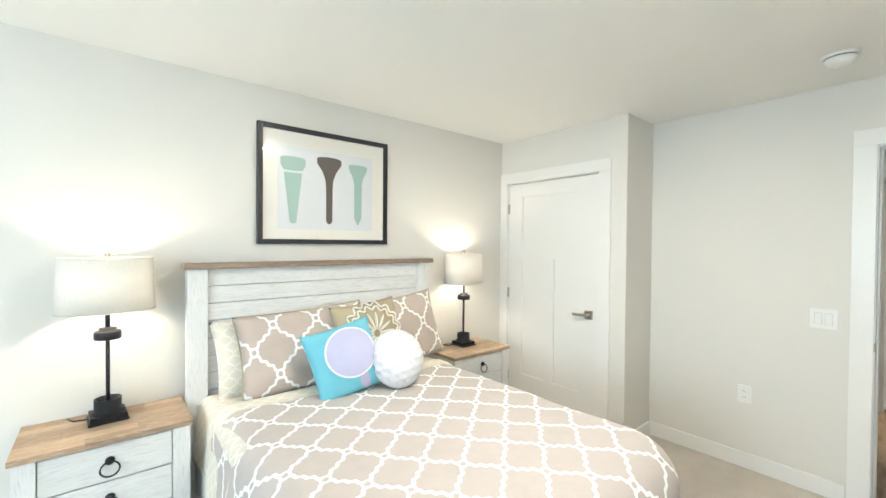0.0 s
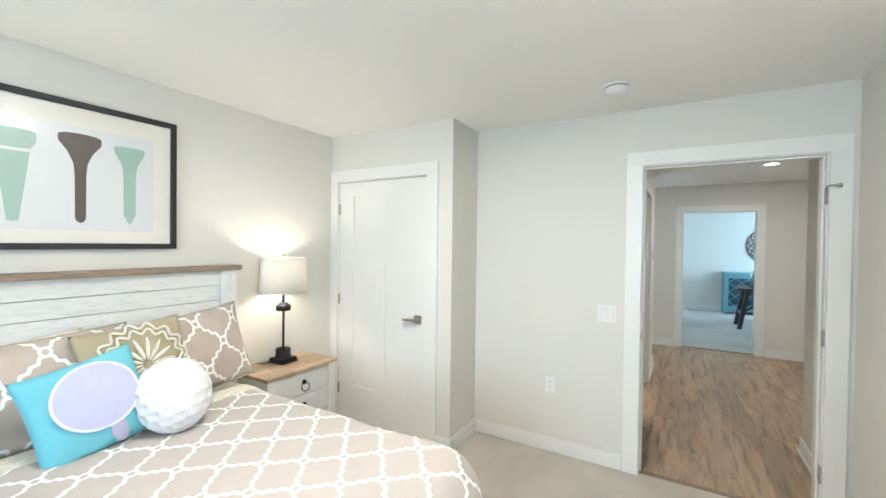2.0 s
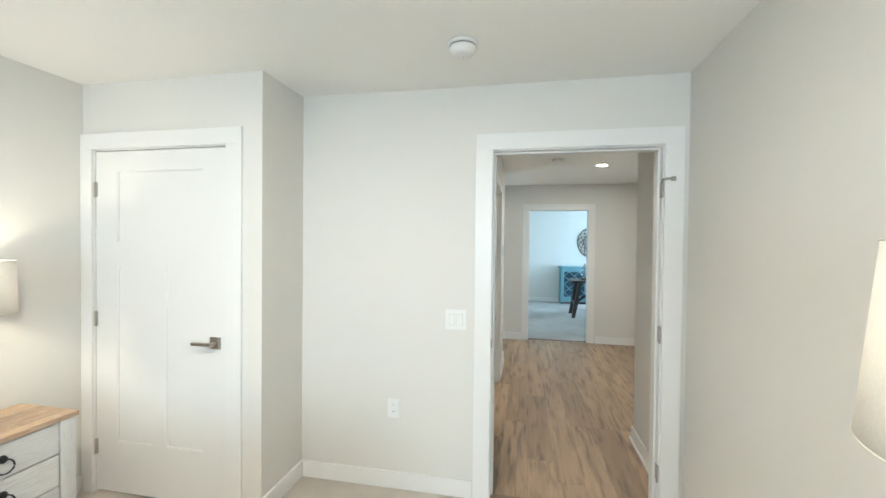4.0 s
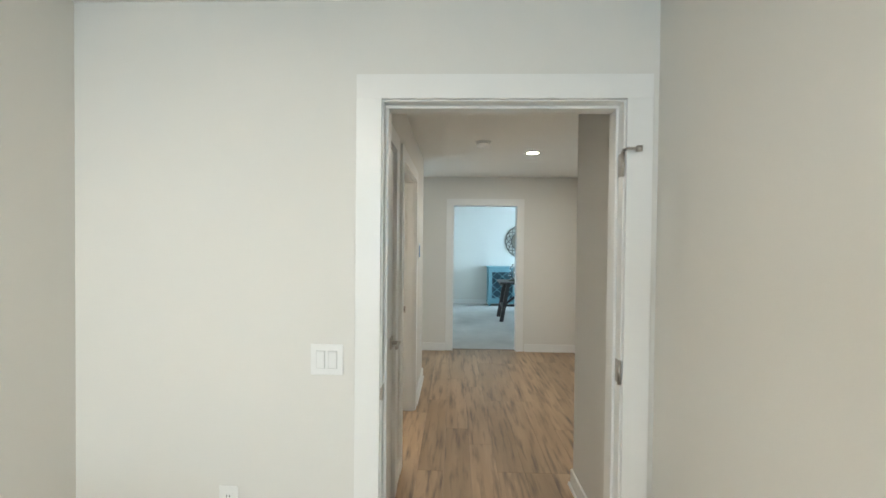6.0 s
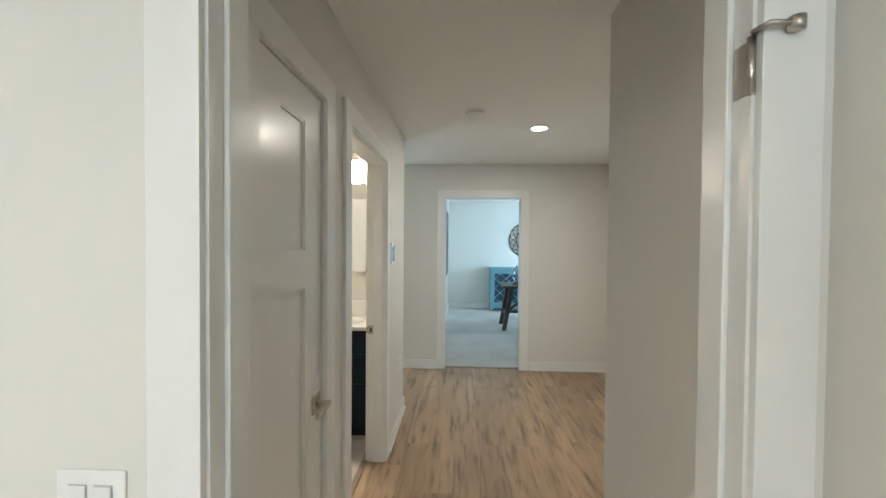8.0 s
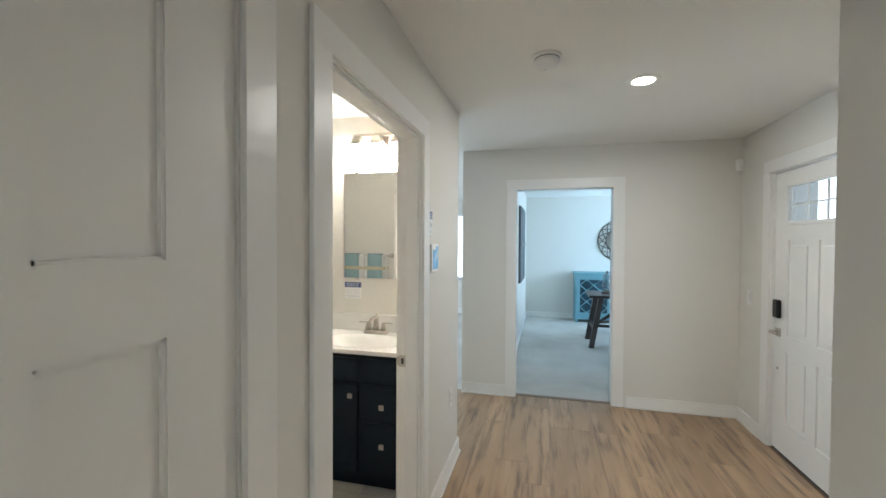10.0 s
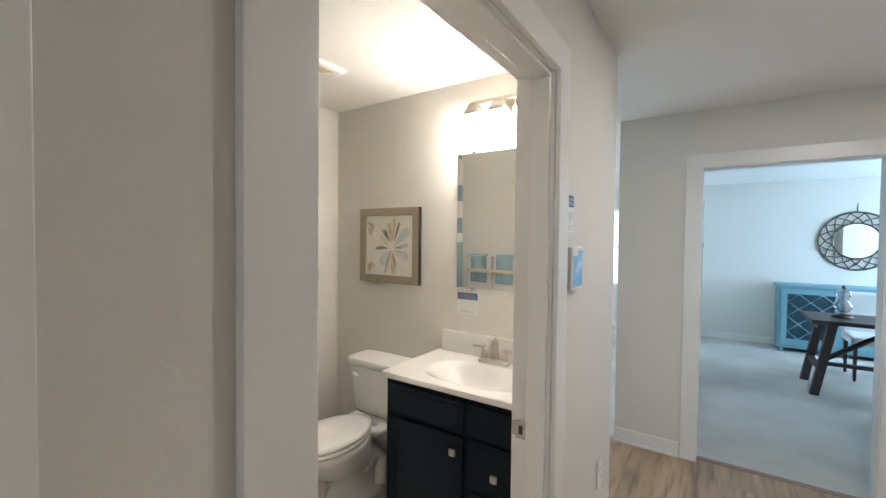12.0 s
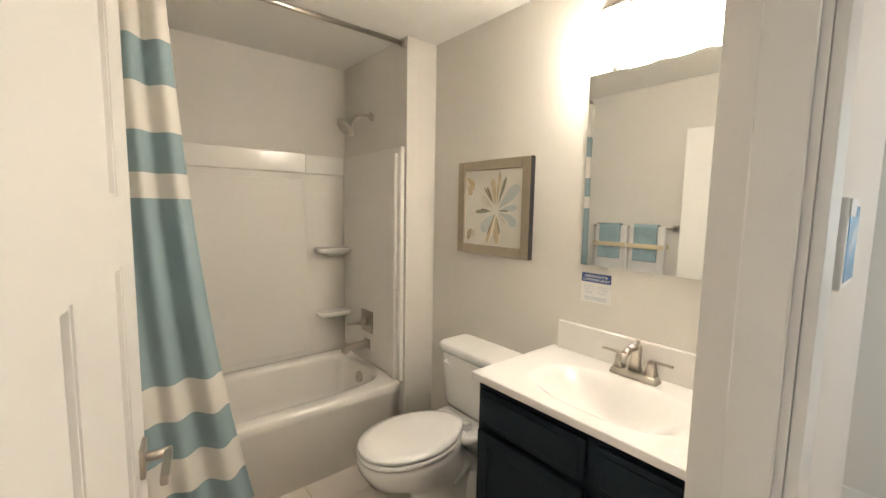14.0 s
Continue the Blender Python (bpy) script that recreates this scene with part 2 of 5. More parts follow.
M_AQUADARK = mat("cabinet_shade", (0.03, 0.07, 0.095), 0.3, var=0.1)
M_WALNUT = mat("dark_walnut", (0.045, 0.036, 0.034), 0.45, var=0.25, fine=18, stretch=(8, 1, 8), bump=0.08)
M_BRONZE = mat("aged_bronze", (0.10, 0.085, 0.065), 0.4, 0.7, var=0.25, bump=0.08)
M_GLAZE = mat("cream_glass", (0.62, 0.58, 0.42), 0.10, var=0.05, bump=0.0, Coat_Weight=0.5)
M_LINEN = mat("white_upholstery", (0.72, 0.72, 0.70), 0.9, var=0.06, fine=200, bump=0.3)
M_GRASS = mat("ground_cover", (0.20, 0.22, 0.17), 0.95, var=0.3, big=0.4, fine=9, bump=0.4)
M_VINYLFRAME = mat("window_vinyl", (0.80, 0.80, 0.79), 0.35, var=0.01)
M_GREYPANEL = mat("grey_metal_panel", (0.12, 0.13, 0.14), 0.5, 0.4, var=0.2, bump=0.1)
M_BULB = glow("downlight_lens", (1.0, 0.94, 0.85), 14)
M_VANITYGLASS = glow("frosted_lit_glass", (1.0, 0.87, 0.71), 74)

M_MIRROR, _nn, _ll, _bb = principled("mirror_silver")
_bb.inputs["Base Color"].default_value = (0.86, 0.87, 0.86, 1)
_bb.inputs["Metallic"].default_value = 1.0
_bb.inputs["Roughness"].default_value = 0.01

M_GLASS, _nn, _ll, _bb = principled("clear_glass")
_bb.inputs["Roughness"].default_value = 0.0
_bb.inputs["Transmission Weight"].default_value = 1.0
_bb.inputs["IOR"].default_value = 1.45


def shade_cloth(name, color, amount):
    m, n, l, b = principled(name)
    weave = n.new("ShaderNodeTexNoise")
    weave.inputs["Scale"].default_value = 160
    tc = n.new("ShaderNodeTexCoord")
    l.new(tc.outputs["Object"], weave.inputs["Vector"])
    hsv = n.new("ShaderNodeHueSaturation")
    hsv.inputs["Color"].default_value = (*color, 1)
    l.new(math_node(n, l, "MULTIPLY_ADD", weave.outputs["Fac"], 0.14, 0.93), hsv.inputs["Value"])
    tr = n.new("ShaderNodeBsdfTranslucent")
    l.new(hsv.outputs["Color"], tr.inputs["Color"])
    l.new(hsv.outputs["Color"], b.inputs["Base Color"])
    b.inputs["Roughness"].default_value = 0.9
    mix = n.new("ShaderNodeMixShader")
    mix.inputs["Fac"].default_value = amount
    l.new(b.outputs[0], mix.inputs[1])
    l.new(tr.outputs[0], mix.inputs[2])
    l.new(mix.outputs[0], n["Material Output"].inputs["Surface"])
    return m


M_SLEEVE, _nn, _ll, _bb = principled("thin_glass_sleeve")
_tr = _nn.new("ShaderNodeBsdfTransparent")
_gl = _nn.new("ShaderNodeBsdfGlossy")
_gl.inputs["Roughness"].default_value = 0.02
_mx = _nn.new("ShaderNodeMixShader")
_mx.inputs["Fac"].default_value = 0.05
_ll.new(_tr.outputs[0], _mx.inputs[1])
_ll.new(_gl.outputs[0], _mx.inputs[2])
_ll.new(_mx.outputs[0], _nn["Material Output"].inputs["Surface"])

M_SHADE = shade_cloth("lampshade_linen", (0.84, 0.80, 0.73), 0.16)
M_SHADE2 = shade_cloth("lampshade_cream", (0.86, 0.82, 0.74), 0.20)

M_CURTAIN, _nn, _ll, _bb = principled("striped_curtain_cloth")
_tc = _nn.new("ShaderNodeTexCoord")
_sp = _nn.new("ShaderNodeSeparateXYZ")
_ll.new(_tc.outputs["Object"], _sp.inputs[0])
_rp = _nn.new("ShaderNodeValToRGB")
_rp.color_ramp.interpolation = "CONSTANT"
_W, _B = (0.78, 0.75, 0.68, 1), (0.265, 0.365, 0.39, 1)
_rp.color_ramp.elements[0].position, _rp.color_ramp.elements[0].color = 0.0, _B
_rp.color_ramp.elements[1].position, _rp.color_ramp.elements[1].color = 0.27 / 2.5, _W
for _z, _c in ((0.42, _B), (0.59, _W), (0.75, _B), (1.495, _W), (1.60, _B), (1.755, _W), (1.93, _B), (2.09, _W)):
    _e = _rp.color_ramp.elements.new(_z / 2.5)
    _e.color = _c
_ll.new(math_node(_nn, _ll, "DIVIDE", _sp.outputs[2], 2.5), _rp.inputs["Fac"])
_ll.new(_rp.outputs["Color"], _bb.inputs["Base Color"])
_bb.inputs["Roughness"].default_value = 0.75
_bb.inputs["Sheen Weight"].default_value = 0.2
_ns = _nn.new("ShaderNodeTexNoise")
_ns.inputs["Scale"].default_value = 260
_ll.new(_tc.outputs["Object"], _ns.inputs["Vector"])
_bp = _nn.new("ShaderNodeBump")
_bp.inputs["Strength"].default_value = 0.25
_bp.inputs["Distance"].default_value = 0.005
_ll.new(_ns.outputs["Fac"], _bp.inputs["Height"])
_ll.new(_bp.outputs["Normal"], _bb.inputs["Normal"])

# ---- mesh helpers ----


def box(x0, x1, y0, y1, z0, z1, bevel=0.0, bm=None, seg=2):
    """Adds a box, its edges rounded by bevel, to bm (or a new one)."""
    tmp = bmesh.new()
    bmesh.ops.create_cube(tmp, size=1.0)
    bmesh.ops.scale(tmp, vec=(x1 - x0, y1 - y0, z1 - z0), verts=tmp.verts)
    bmesh.ops.translate(tmp, vec=((x0 + x1) / 2, (y0 + y1) / 2, (z0 + z1) / 2), verts=tmp.verts)
    if bevel:
        bmesh.ops.bevel(tmp, geom=tmp.edges[:], offset=bevel, segments=seg, affect="EDGES", profile=0.5)
    return merge(bm, tmp)


def merge(bm, tmp):
    if bm is None:
        return tmp
    data = bpy.data.meshes.new("tmp")
    tmp.to_mesh(data)
    tmp.free()
    bm.from_mesh(data)
    bpy.data.meshes.remove(data)
    return bm


def lathe(profile, n=32, bm=None, at=(0, 0, 0), sx=1.0, sy=1.0, caps=True):
    """Turns a profile of (radius, height) about z; caps closes its ends."""
    tmp = bmesh.new()
    rings = []
    for r, z in profile:
        rings.append([tmp.verts.new((at[0] + sx * r * math.cos(2 * math.pi * i / n), at[1] + sy * r * math.sin(2 * math.pi * i / n), at[2] + z)) for i in range(n)])
    for a, b in zip(rings, rings[1:]):
        for i in range(n):
            f = tmp.faces.new((a[i], a[(i + 1) % n], b[(i + 1) % n], b[i]))
            f.smooth = True
    if caps and profile[0][0] > 1e-6:
        tmp.faces.new(rings[0][::-1])
    if caps and profile[-1][0] > 1e-6:
        tmp.faces.new(rings[-1])
    bmesh.ops.remove_doubles(tmp, verts=tmp.verts, dist=1e-5)
    bmesh.ops.recalc_face_normals(tmp, faces=tmp.faces)
    return merge(bm, tmp)


def tube(points, r, n=10, bm=None, closed=False):
    """A round bar along points."""
    tmp = bmesh.new()
    pts = [Vector(p) for p in points]
    rings = []
    for i, p in enumerate(pts):
        a = pts[i - 1] if (i or closed) else p
        b = pts[(i + 1) % len(pts)] if (i < len(pts) - 1 or closed) else p
        d = (b - a).normalized()
        up = Vector((0, 0, 1)) if abs(d.z) < 0.9 else Vector((1, 0, 0))
        s = d.cross(up).normalized()
        t = s.cross(d)
        rr = r[i] if isinstance(r, (list, tuple)) else r
        rings.append([tmp.verts.new(p + rr * (math.cos(2 * math.pi * k / n) * s + math.sin(2 * math.pi * k / n) * t)) for k in range(n)])
    pairs = list(zip(rings, rings[1:] + ([rings[0]] if closed else [])))
    if not closed:
        pairs = pairs[: len(rings) - 1]
    for a, b in pairs:
        for k in range(n):
            tmp.faces.new((a[k], a[(k + 1) % n], b[(k + 1) % n], b[k])).smooth = True
    if not closed:
        tmp.faces.new(rings[0][::-1])
        tmp.faces.new(rings[-1])
    bmesh.ops.recalc_face_normals(tmp, faces=tmp.faces)
    return merge(bm, tmp)


def prism(outline, axis, lo, hi, bm=None):
    """A flat outline of (a, b) pulled from lo to hi along axis 'x', 'y' or 'z'."""
    tmp = bmesh.new()

    def at(a, b, c):
        return {"x": (c, a, b), "y": (a, c, b), "z": (a, b, c)}[axis]

    p = [tmp.verts.new(at(a, b, lo)) for a, b in outline]
    q = [tmp.verts.new(at(a, b, hi)) for a, b in outline]
    tmp.faces.new(p)
    tmp.faces.new(q)
    for i in range(len(p)):
        tmp.faces.new((p[i], p[(i + 1) % len(p)], q[(i + 1) % len(p)], q[i]))
    bmesh.ops.recalc_face_normals(tmp, faces=tmp.faces)
    return merge(bm, tmp)


def sheet(nu, nv, fn, bm=None, closed_u=False):
    """A smooth grid of fn(u, v) -> (x, y, z), or (x, y, z, U, V) with its cloth coordinates."""
    tmp = bmesh.new()
    uv = tmp.loops.layers.uv.new("UVMap")
    grid, cloth = [], {}
    for i in range(nu + (0 if closed_u else 1)):
        row = []
        for j in range(nv + 1):
            p = fn(i / nu, j / nv)
            vert = tmp.verts.new(p[:3])
            cloth[vert] = p[3:5] if len(p) > 3 else (i / nu, j / nv)
            row.append(vert)
        grid.append(row)
    for i in range(nu):
        for j in range(nv):
            a, b = grid[i], grid[(i + 1) % len(grid)]
            f = tmp.faces.new((a[j], b[j], b[j + 1], a[j + 1]))
            f.smooth = True
            for loop in f.loops:
                loop[uv].uv = cloth[loop.vert]
    return merge(bm, tmp)


def part(name, bm, material, parent=None, label="", thick=0.0):
    """Links bm as one mesh object under parent."""
    data = bpy.data.meshes.new(name)
    bm.to_mesh(data)
    bm.free()
    data.materials.append(material)
    ob = new(name, data)
    if parent:
        ob.parent = parent
    if label:
        ob["label"] = label
    if thick:
        s = ob.modifiers.new("thickness", "SOLIDIFY")
        s.thickness = thick
        s.offset = -1
    return ob


def thing(name, x, y, z, label, category, group="", rz=0):
    ob = new(name)
    ob.empty_display_size = 0.1
    ob.matrix_world = pose(x, y, z, 0, 0, rz)
    return tagged(ob, label, category, group)


def structure(name, bm, material, label="", category=""):
    return tagged(part(name, bm, material), label, category, kind="structure")


# ---- structure ----
H = 2.44
T = 0.12


def wall(name, boxes, label):
    bm = None
    for b in boxes:
        bm = box(*b, bm=bm)
    return structure(name, bm, M_WALL, label, "wall")


def hole_x(x0, x1, y0, y1, holes):
    """Boxes of a wall that runs along y, with holes (ya, yb, za, zb)."""
    out, y = [], y0
    for ya, yb, za, zb in sorted(holes):
        out.append((x0, x1, y, ya, 0, H))
        if za > 0:
            out.append((x0, x1, ya, yb, 0, za))
        out.append((x0, x1, ya, yb, zb, H))
        y = yb
    out.append((x0, x1, y, y1, 0, H))
    return out


def hole_y(x0, x1, y0, y1, holes):
    return [(c, d, a, b, e, f) for a, b, c, d, e, f in hole_x(y0, y1, x0, x1, holes)]


BED_W, BED_E, BED_S, BED_N = -0.90, 4.947, -0.80, 2.66
wall("wall_bedroom_north", [(BED_W - T, 4.65, BED_N, BED_N + T, 0, H)], "greige painted plaster wall behind the bed")
wall("wall_bedroom_west", hole_x(BED_W - T, BED_W, BED_S - T, BED_N, [(-0.65, 1.35, 0.8, 2.1)]), "greige painted wall with a wide window")
wall("wall_bedroom_south", [(BED_W, 5.062, BED_S - T, BED_S, 0, H)], "greige painted plain wall")
wall("wall_closet", hole_x(4.53, 4.65, 1.457, BED_N, [(1.657, 2.59, 0, 2.06)]) + [(4.65, 4.947, 1.457, 1.577, 0, H)], "greige painted closet wall with its corner return")
wall("wall_bedroom_east", hole_x(4.947, 5.062, BED_S, 1.577, [(-0.69, 0.258, 0, 2.075)]), "greige painted wall with an open doorway to the hall")
wall("wall_hall_south", [(5.062, 5.93, -0.913, -0.793, 0, H)], "greige painted hall wall ending at the foyer")
wall("wall_hall_north", hole_y(5.062, 7.93, 0.318, 0.433, [(5.238, 5.776, 0, 2.066), (6.098, 7.039, 0, 2.075)]), "greige painted hall wall with two doorways")
wall("wall_foyer_west", [(5.81, 5.93, -2.06, -0.913, 0, H)], "greige painted foyer side wall")
wall("wall_foyer_south", hole_y(5.93, 9.11, -2.06, -1.94, [(7.68, 8.63, 0, 2.07)]), "greige painted wall round the front door")
wall("wall_foyer_east", hole_x(9.11, 9.23, -2.06, 0.52, [(-0.92, -0.002, 0, 2.055)]), "greige painted wall with a cased opening to the office")
wall("wall_office_north", [(9.23, 13.6, 0.085, 0.205, 0, H)], "painted office side wall")
wall("wall_office_east", hole_x(13.6, 13.72, -3.3, 4.3, [(0.95, 2.1, 0.72, 2.12)]), "painted outer wall with a sash window")
# Unseen step, added so the front door's panes show the bright backdrop.
wall("wall_office_setback", [(9.11, 10.92, -2.18, -2.06, 0, H), (10.80, 10.92, -3.42, -2.18, 0, H)], "unseen office wall, set back so the front door shows sky")
wall("wall_office_south", hole_y(10.92, 13.6, -3.42, -3.3, [(11.15, 13.35, 0.75, 2.15)]), "painted office wall with a wide window")
# Unseen closing wall; its opening is added to let daylight in.
wall("wall_living_north", hole_y(7.81, 13.6, 4.3, 4.42, [(9.6, 12.0, 0.7, 2.2)]), "unseen painted living room wall with an added window")
wall("wall_bath_west", [(5.95, 6.07, 0.433, 3.09, 0, H)], "greige painted bathroom wall with a towel bar")
wall("wall_bath_east", [(7.808, 7.93, 0.433, 4.3, 0, H)], "greige painted bathroom wall behind mirror and toilet")
wall("wall_bath_north", [(6.07, 7.808, 2.97, 3.09, 0, H)], "greige painted wall above the tub")
wall("wall_bath_wing", [(7.60, 7.808, 2.18, 2.97, 0, H)], "greige painted wing wall at the tub's end")
wall("wall_closet_back", [(4.65, 5.95, 2.66, 2.78, 0, H)], "plain back wall of the closets")
structure("ceiling", box(BED_W - T - 0.1, 13.8, -2.2, 4.5, H, H + 0.15, bm=box(10.8, 13.8, -3.5, -2.2, H, H + 0.15)), M_CEIL, "smooth white painted ceiling", "ceiling")
structure("floor_bedroom", box(BED_W - T, 4.985, BED_S - T, BED_N + T, -0.10, 0.0), M_CARPET, "beige cut-pile bedroom carpet", "carpet")
structure("floor_office", box(9.17, 13.72, -2.18, 0.205, -0.10, 0.0, bm=box(10.8, 13.72, -3.42, -2.18, -0.10, 0.0)), M_CARPET2, "pale grey office carpet", "carpet")
FLOOR_HALL = structure("floor_hall", box(4.989, 9.166, -2.06, 4.42, -0.10, -0.007), M_SUB, "brown oak-look vinyl plank floor", "floor")
structure("floor_living", box(9.17, 13.72, 0.21, 4.42, -0.10, -0.002), M_CARPET2, "pale carpet of the living room", "carpet")
FLOOR_BATH = structure("floor_bath", box(6.07, 7.808, 0.448, 2.97, -0.005, 0.002), M_GROUT, "beige tiled bathroom floor", "floor")
structure("ground", box(-400, 400, -400, 400, -0.6, -0.35), M_GRASS, "grassy ground outside the house", "ground")


M_SKYCARD = glow("bright_overcast", (0.86, 0.94, 1.0), 2.6)
structure("backdrop", box(24, 24.1, -6, 10, -0.3, 9), M_SKYCARD, "plain bright sky beyond the window", "sky")
structure("backdrop", box(3, 30, -9.1, -9, -0.3, 5), M_SKYCARD, "plain bright sky beyond the front door", "sky")


def skirting(runs):
    """Baseboards: (x0, x1, y0, y1) of each board in plan."""
    for x0, x1, y0, y1 in runs:
        ob = structure("baseboard", box(x0, x1, y0, y1, 0.0, 0.105, 0.004), M_TRIM, "white painted flat baseboard", "baseboard")


B = 0.014
skirting([
    (BED_W, 4.53, BED_N - B, BED_N), (4.53 - B, 4.53, 1.443, 1.573), (4.53, BED_E, 1.443, 1.457),
    (BED_E - B, BED_E, 0.345, 1.443), (BED_W, BED_E - B, BED_S, BED_S + B),
    (5.062, 5.93, -0.793, -0.779), (5.93, 5.944, -1.94, -0.779), (5.944, 7.575, -1.94, -1.926), (8.72, 9.096, -1.94, -1.926),
    (9.096, 9.11, -1.94, -1.025), (9.096, 9.11, 0.087, 0.52), (7.135, 7.93, 0.304, 0.318), (7.93, 7.944, 0.304, 3.0), (5.872, 6.017, 0.304, 0.318),
    (9.23, 13.586, 0.071, 0.085), (13.586, 13.6, -3.3, 0.071), (13.586, 13.6, 0.21, 4.3),
    (7.794, 7.808, 1.275, 2.166), (7.60, 7.794, 2.166, 2.18), (6.07, 6.084, 0.46, 2.15),
])
# shoe mouldings on the plank floor
for x0, x1, y0, y1 in [(5.062, 5.944, -0.779, -0.767), (5.944, 5.956, -1.926, -0.767), (8.72, 9.084, -1.926, -1.914), (9.084, 9.096, -1.926, -1.025), (9.084, 9.096, 0.087, 0.52), (7.135, 7.944, 0.292, 0.304)]:
    structure("trim", box(x0, x1, y0, y1, -0.004, 0.018, 0.005), M_TRIM, "white shoe moulding along the baseboard", "moulding")


def doorway(name, axis, a0, a1, top, w0, w1, label, sides=(True, True), clip=None, stop=True):
    """A cased opening in a wall along axis ('x' or 'y') from a0 to a1, through the wall's depth w0 to w1: jambs, stops and flat casings, each a part."""
    root = structure(name, bx(axis, a0, a1, w0, w1, top, top + 0.018, 0.0), M_TRIM, label, "door frame")
    part("jamb", bx(axis, a0 - 0.018, a0, w0, w1, 0, top + 0.018, 0), M_TRIM, root)
    part("jamb", bx(axis, a1, a1 + 0.018, w0, w1, 0, top + 0.018, 0), M_TRIM, root)
    if stop:
        s0, s1 = stop
        part("stop", bx(axis, a0, a0 + 0.012, s0, s1, 0, top - 0.012, 0.003), M_TRIM, root)
        part("stop", bx(axis, a1 - 0.012, a1, s0, s1, 0, top - 0.012, 0.003), M_TRIM, root)
        part("stop", bx(axis, a0, a1, s0, s1, top - 0.012, top, 0.003), M_TRIM, root)
    C, R, D = 0.096, 0.006, 0.017
    for used, d0, d1 in ((sides[0], w0 - D, w0 - 0.0005), (sides[1], w1 + 0.0005, w1 + D)):
        if not used:
            continue
        lo, hi = a0 - C - R, a1 + C + R
        if clip:
            hi = min(hi, clip)
        part("casing", bx(axis, lo, a0 - R, d0, d1, 0, top + R, 0.0012), M_TRIM, root)
        part("casing", bx(axis, a1 + R, hi, d0, d1, 0, top + R, 0.0012), M_TRIM, root)
        part("head_casing", bx(axis, lo, hi, d0, d1, top + R + 0.0002, top + R + 0.092, 0.0012), M_TRIM, root)
    return root


def bx(axis, a0, a1, w0, w1, z0, z1, bevel):
    return box(a0, a1, w0, w1, z0, z1, bevel) if axis == "x" else box(w0, w1, a0, a1, z0, z1, bevel)


D_BED = doorway("door_1", "y", -0.671, 0.239, 2.056, 4.947, 5.062, "white cased bedroom doorway without a door leaf", stop=(4.990, 5.062))
doorway("door_2", "y", 1.676, 2.572, 2.042, 4.53, 4.65, "white casing of the closet door", sides=(True, False), clip=2.658, stop=(4.575, 4.60))
doorway("door_3", "x", 5.257, 5.758, 2.047, 0.318, 0.433, "white casing of the linen closet door", sides=(True, False), stop=(0.365, 0.39))
D_BATH = doorway("door_4", "x", 6.117, 7.021, 2.056, 0.318, 0.433, "white casing of the bathroom doorway", stop=(0.33, 0.395))
doorway("door_5", "x", 7.70, 8.61, 2.05, -2.06, -1.94, "white casing of the front door", sides=(False, True), stop=False)
doorway("door_6", "y", -0.902, -0.021, 2.037, 9.11, 9.23, "white cased opening to the office", stop=False)
# thresholds
structure("trim", prism([(4.965, 0.0), (4.972, 0.006), (5.003, 0.006), (5.010, -0.004)], "y", -0.671, 0.239), M_CAP, "dark strip between carpet and planks", "threshold")
structure("trim", prism([(9.14, -0.003), (9.15, 0.006), (9.19, 0.006), (9.20, 0.0)], "y", -0.902, -0.021), M_CAP, "dark strip between planks and office carpet", "threshold")
structure("trim", prism([(0.433, 0.0), (0.438, 0.008), (0.465, 0.008), (0.472, 0.003)], "x", 6.117, 7.021), M_CAP, "oak strip at the bathroom threshold", "threshold")


def window(name, axis, a0, a1, z0, z1, w0, w1, label, rows=2, cols=1):
    """A vinyl sash window set in a wall's opening, with frame, sill and panes."""
    root = structure(name, bx(axis, a0, a1, w0, w1, z0 - 0.02, z0, 0), M_VINYLFRAME, label, "window")
    mid = (w0 + w1) / 2
    for b in ((a0, a0 + 0.05, z0, z1), (a1 - 0.05, a1, z0, z1), (a0 + 0.05, a1 - 0.05, z0, z0 + 0.05), (a0 + 0.05, a1 - 0.05, z1 - 0.05, z1)):
        part("window_frame", bx(axis, b[0], b[1], mid - 0.03, mid + 0.03, b[2], b[3], 0.004), M_VINYLFRAME, root)
    wdt, hgt = (a1 - a0 - 0.1) / cols, (z1 - z0 - 0.1) / rows
    for i in range(1, rows):
        part("meeting_rail", bx(axis, a0 + 0.05, a1 - 0.05, mid - 0.02, mid + 0.02, z0 + 0.03 + i * hgt, z0 + 0.07 + i * hgt, 0.003), M_VINYLFRAME, root)
    for i in range(1, cols):
        part("mullion", bx(axis, a0 + 0.03 + i * wdt, a0 + 0.07 + i * wdt, mid - 0.024, mid + 0.024, z0 + 0.05, z1 - 0.05, 0.003), M_VINYLFRAME, root)
    for i in range(rows):
        for j in range(cols):
            p = part("pane", bx(axis, a0 + 0.05 + j * wdt, a0 + 0.05 + (j + 1) * wdt, mid - 0.003, mid + 0.003, z0 + 0.05 + i * hgt, z0 + 0.05 + (i + 1) * hgt, 0), M_GLASS, root)
            p.visible_shadow = False
    return root


window("window_1", "y", -0.65, 1.35, 0.8, 2.1, BED_W - T, BED_W, "white vinyl bedroom window", 2, 2)
window("window_2", "x", 11.15, 13.35, 0.75, 2.15, -3.42, -3.3, "white vinyl office window", 2, 3)
window("window_3", "y", 0.95, 2.1, 0.72, 2.12, 13.6, 13.72, "white vinyl sash window in daylight", 2, 1)
# Unseen window, added to go with the living room's fill.
window("window_4", "x", 9.6, 12.0, 0.7, 2.2, 4.3, 4.42, "unseen white vinyl window, added to light the living room", 2, 2)
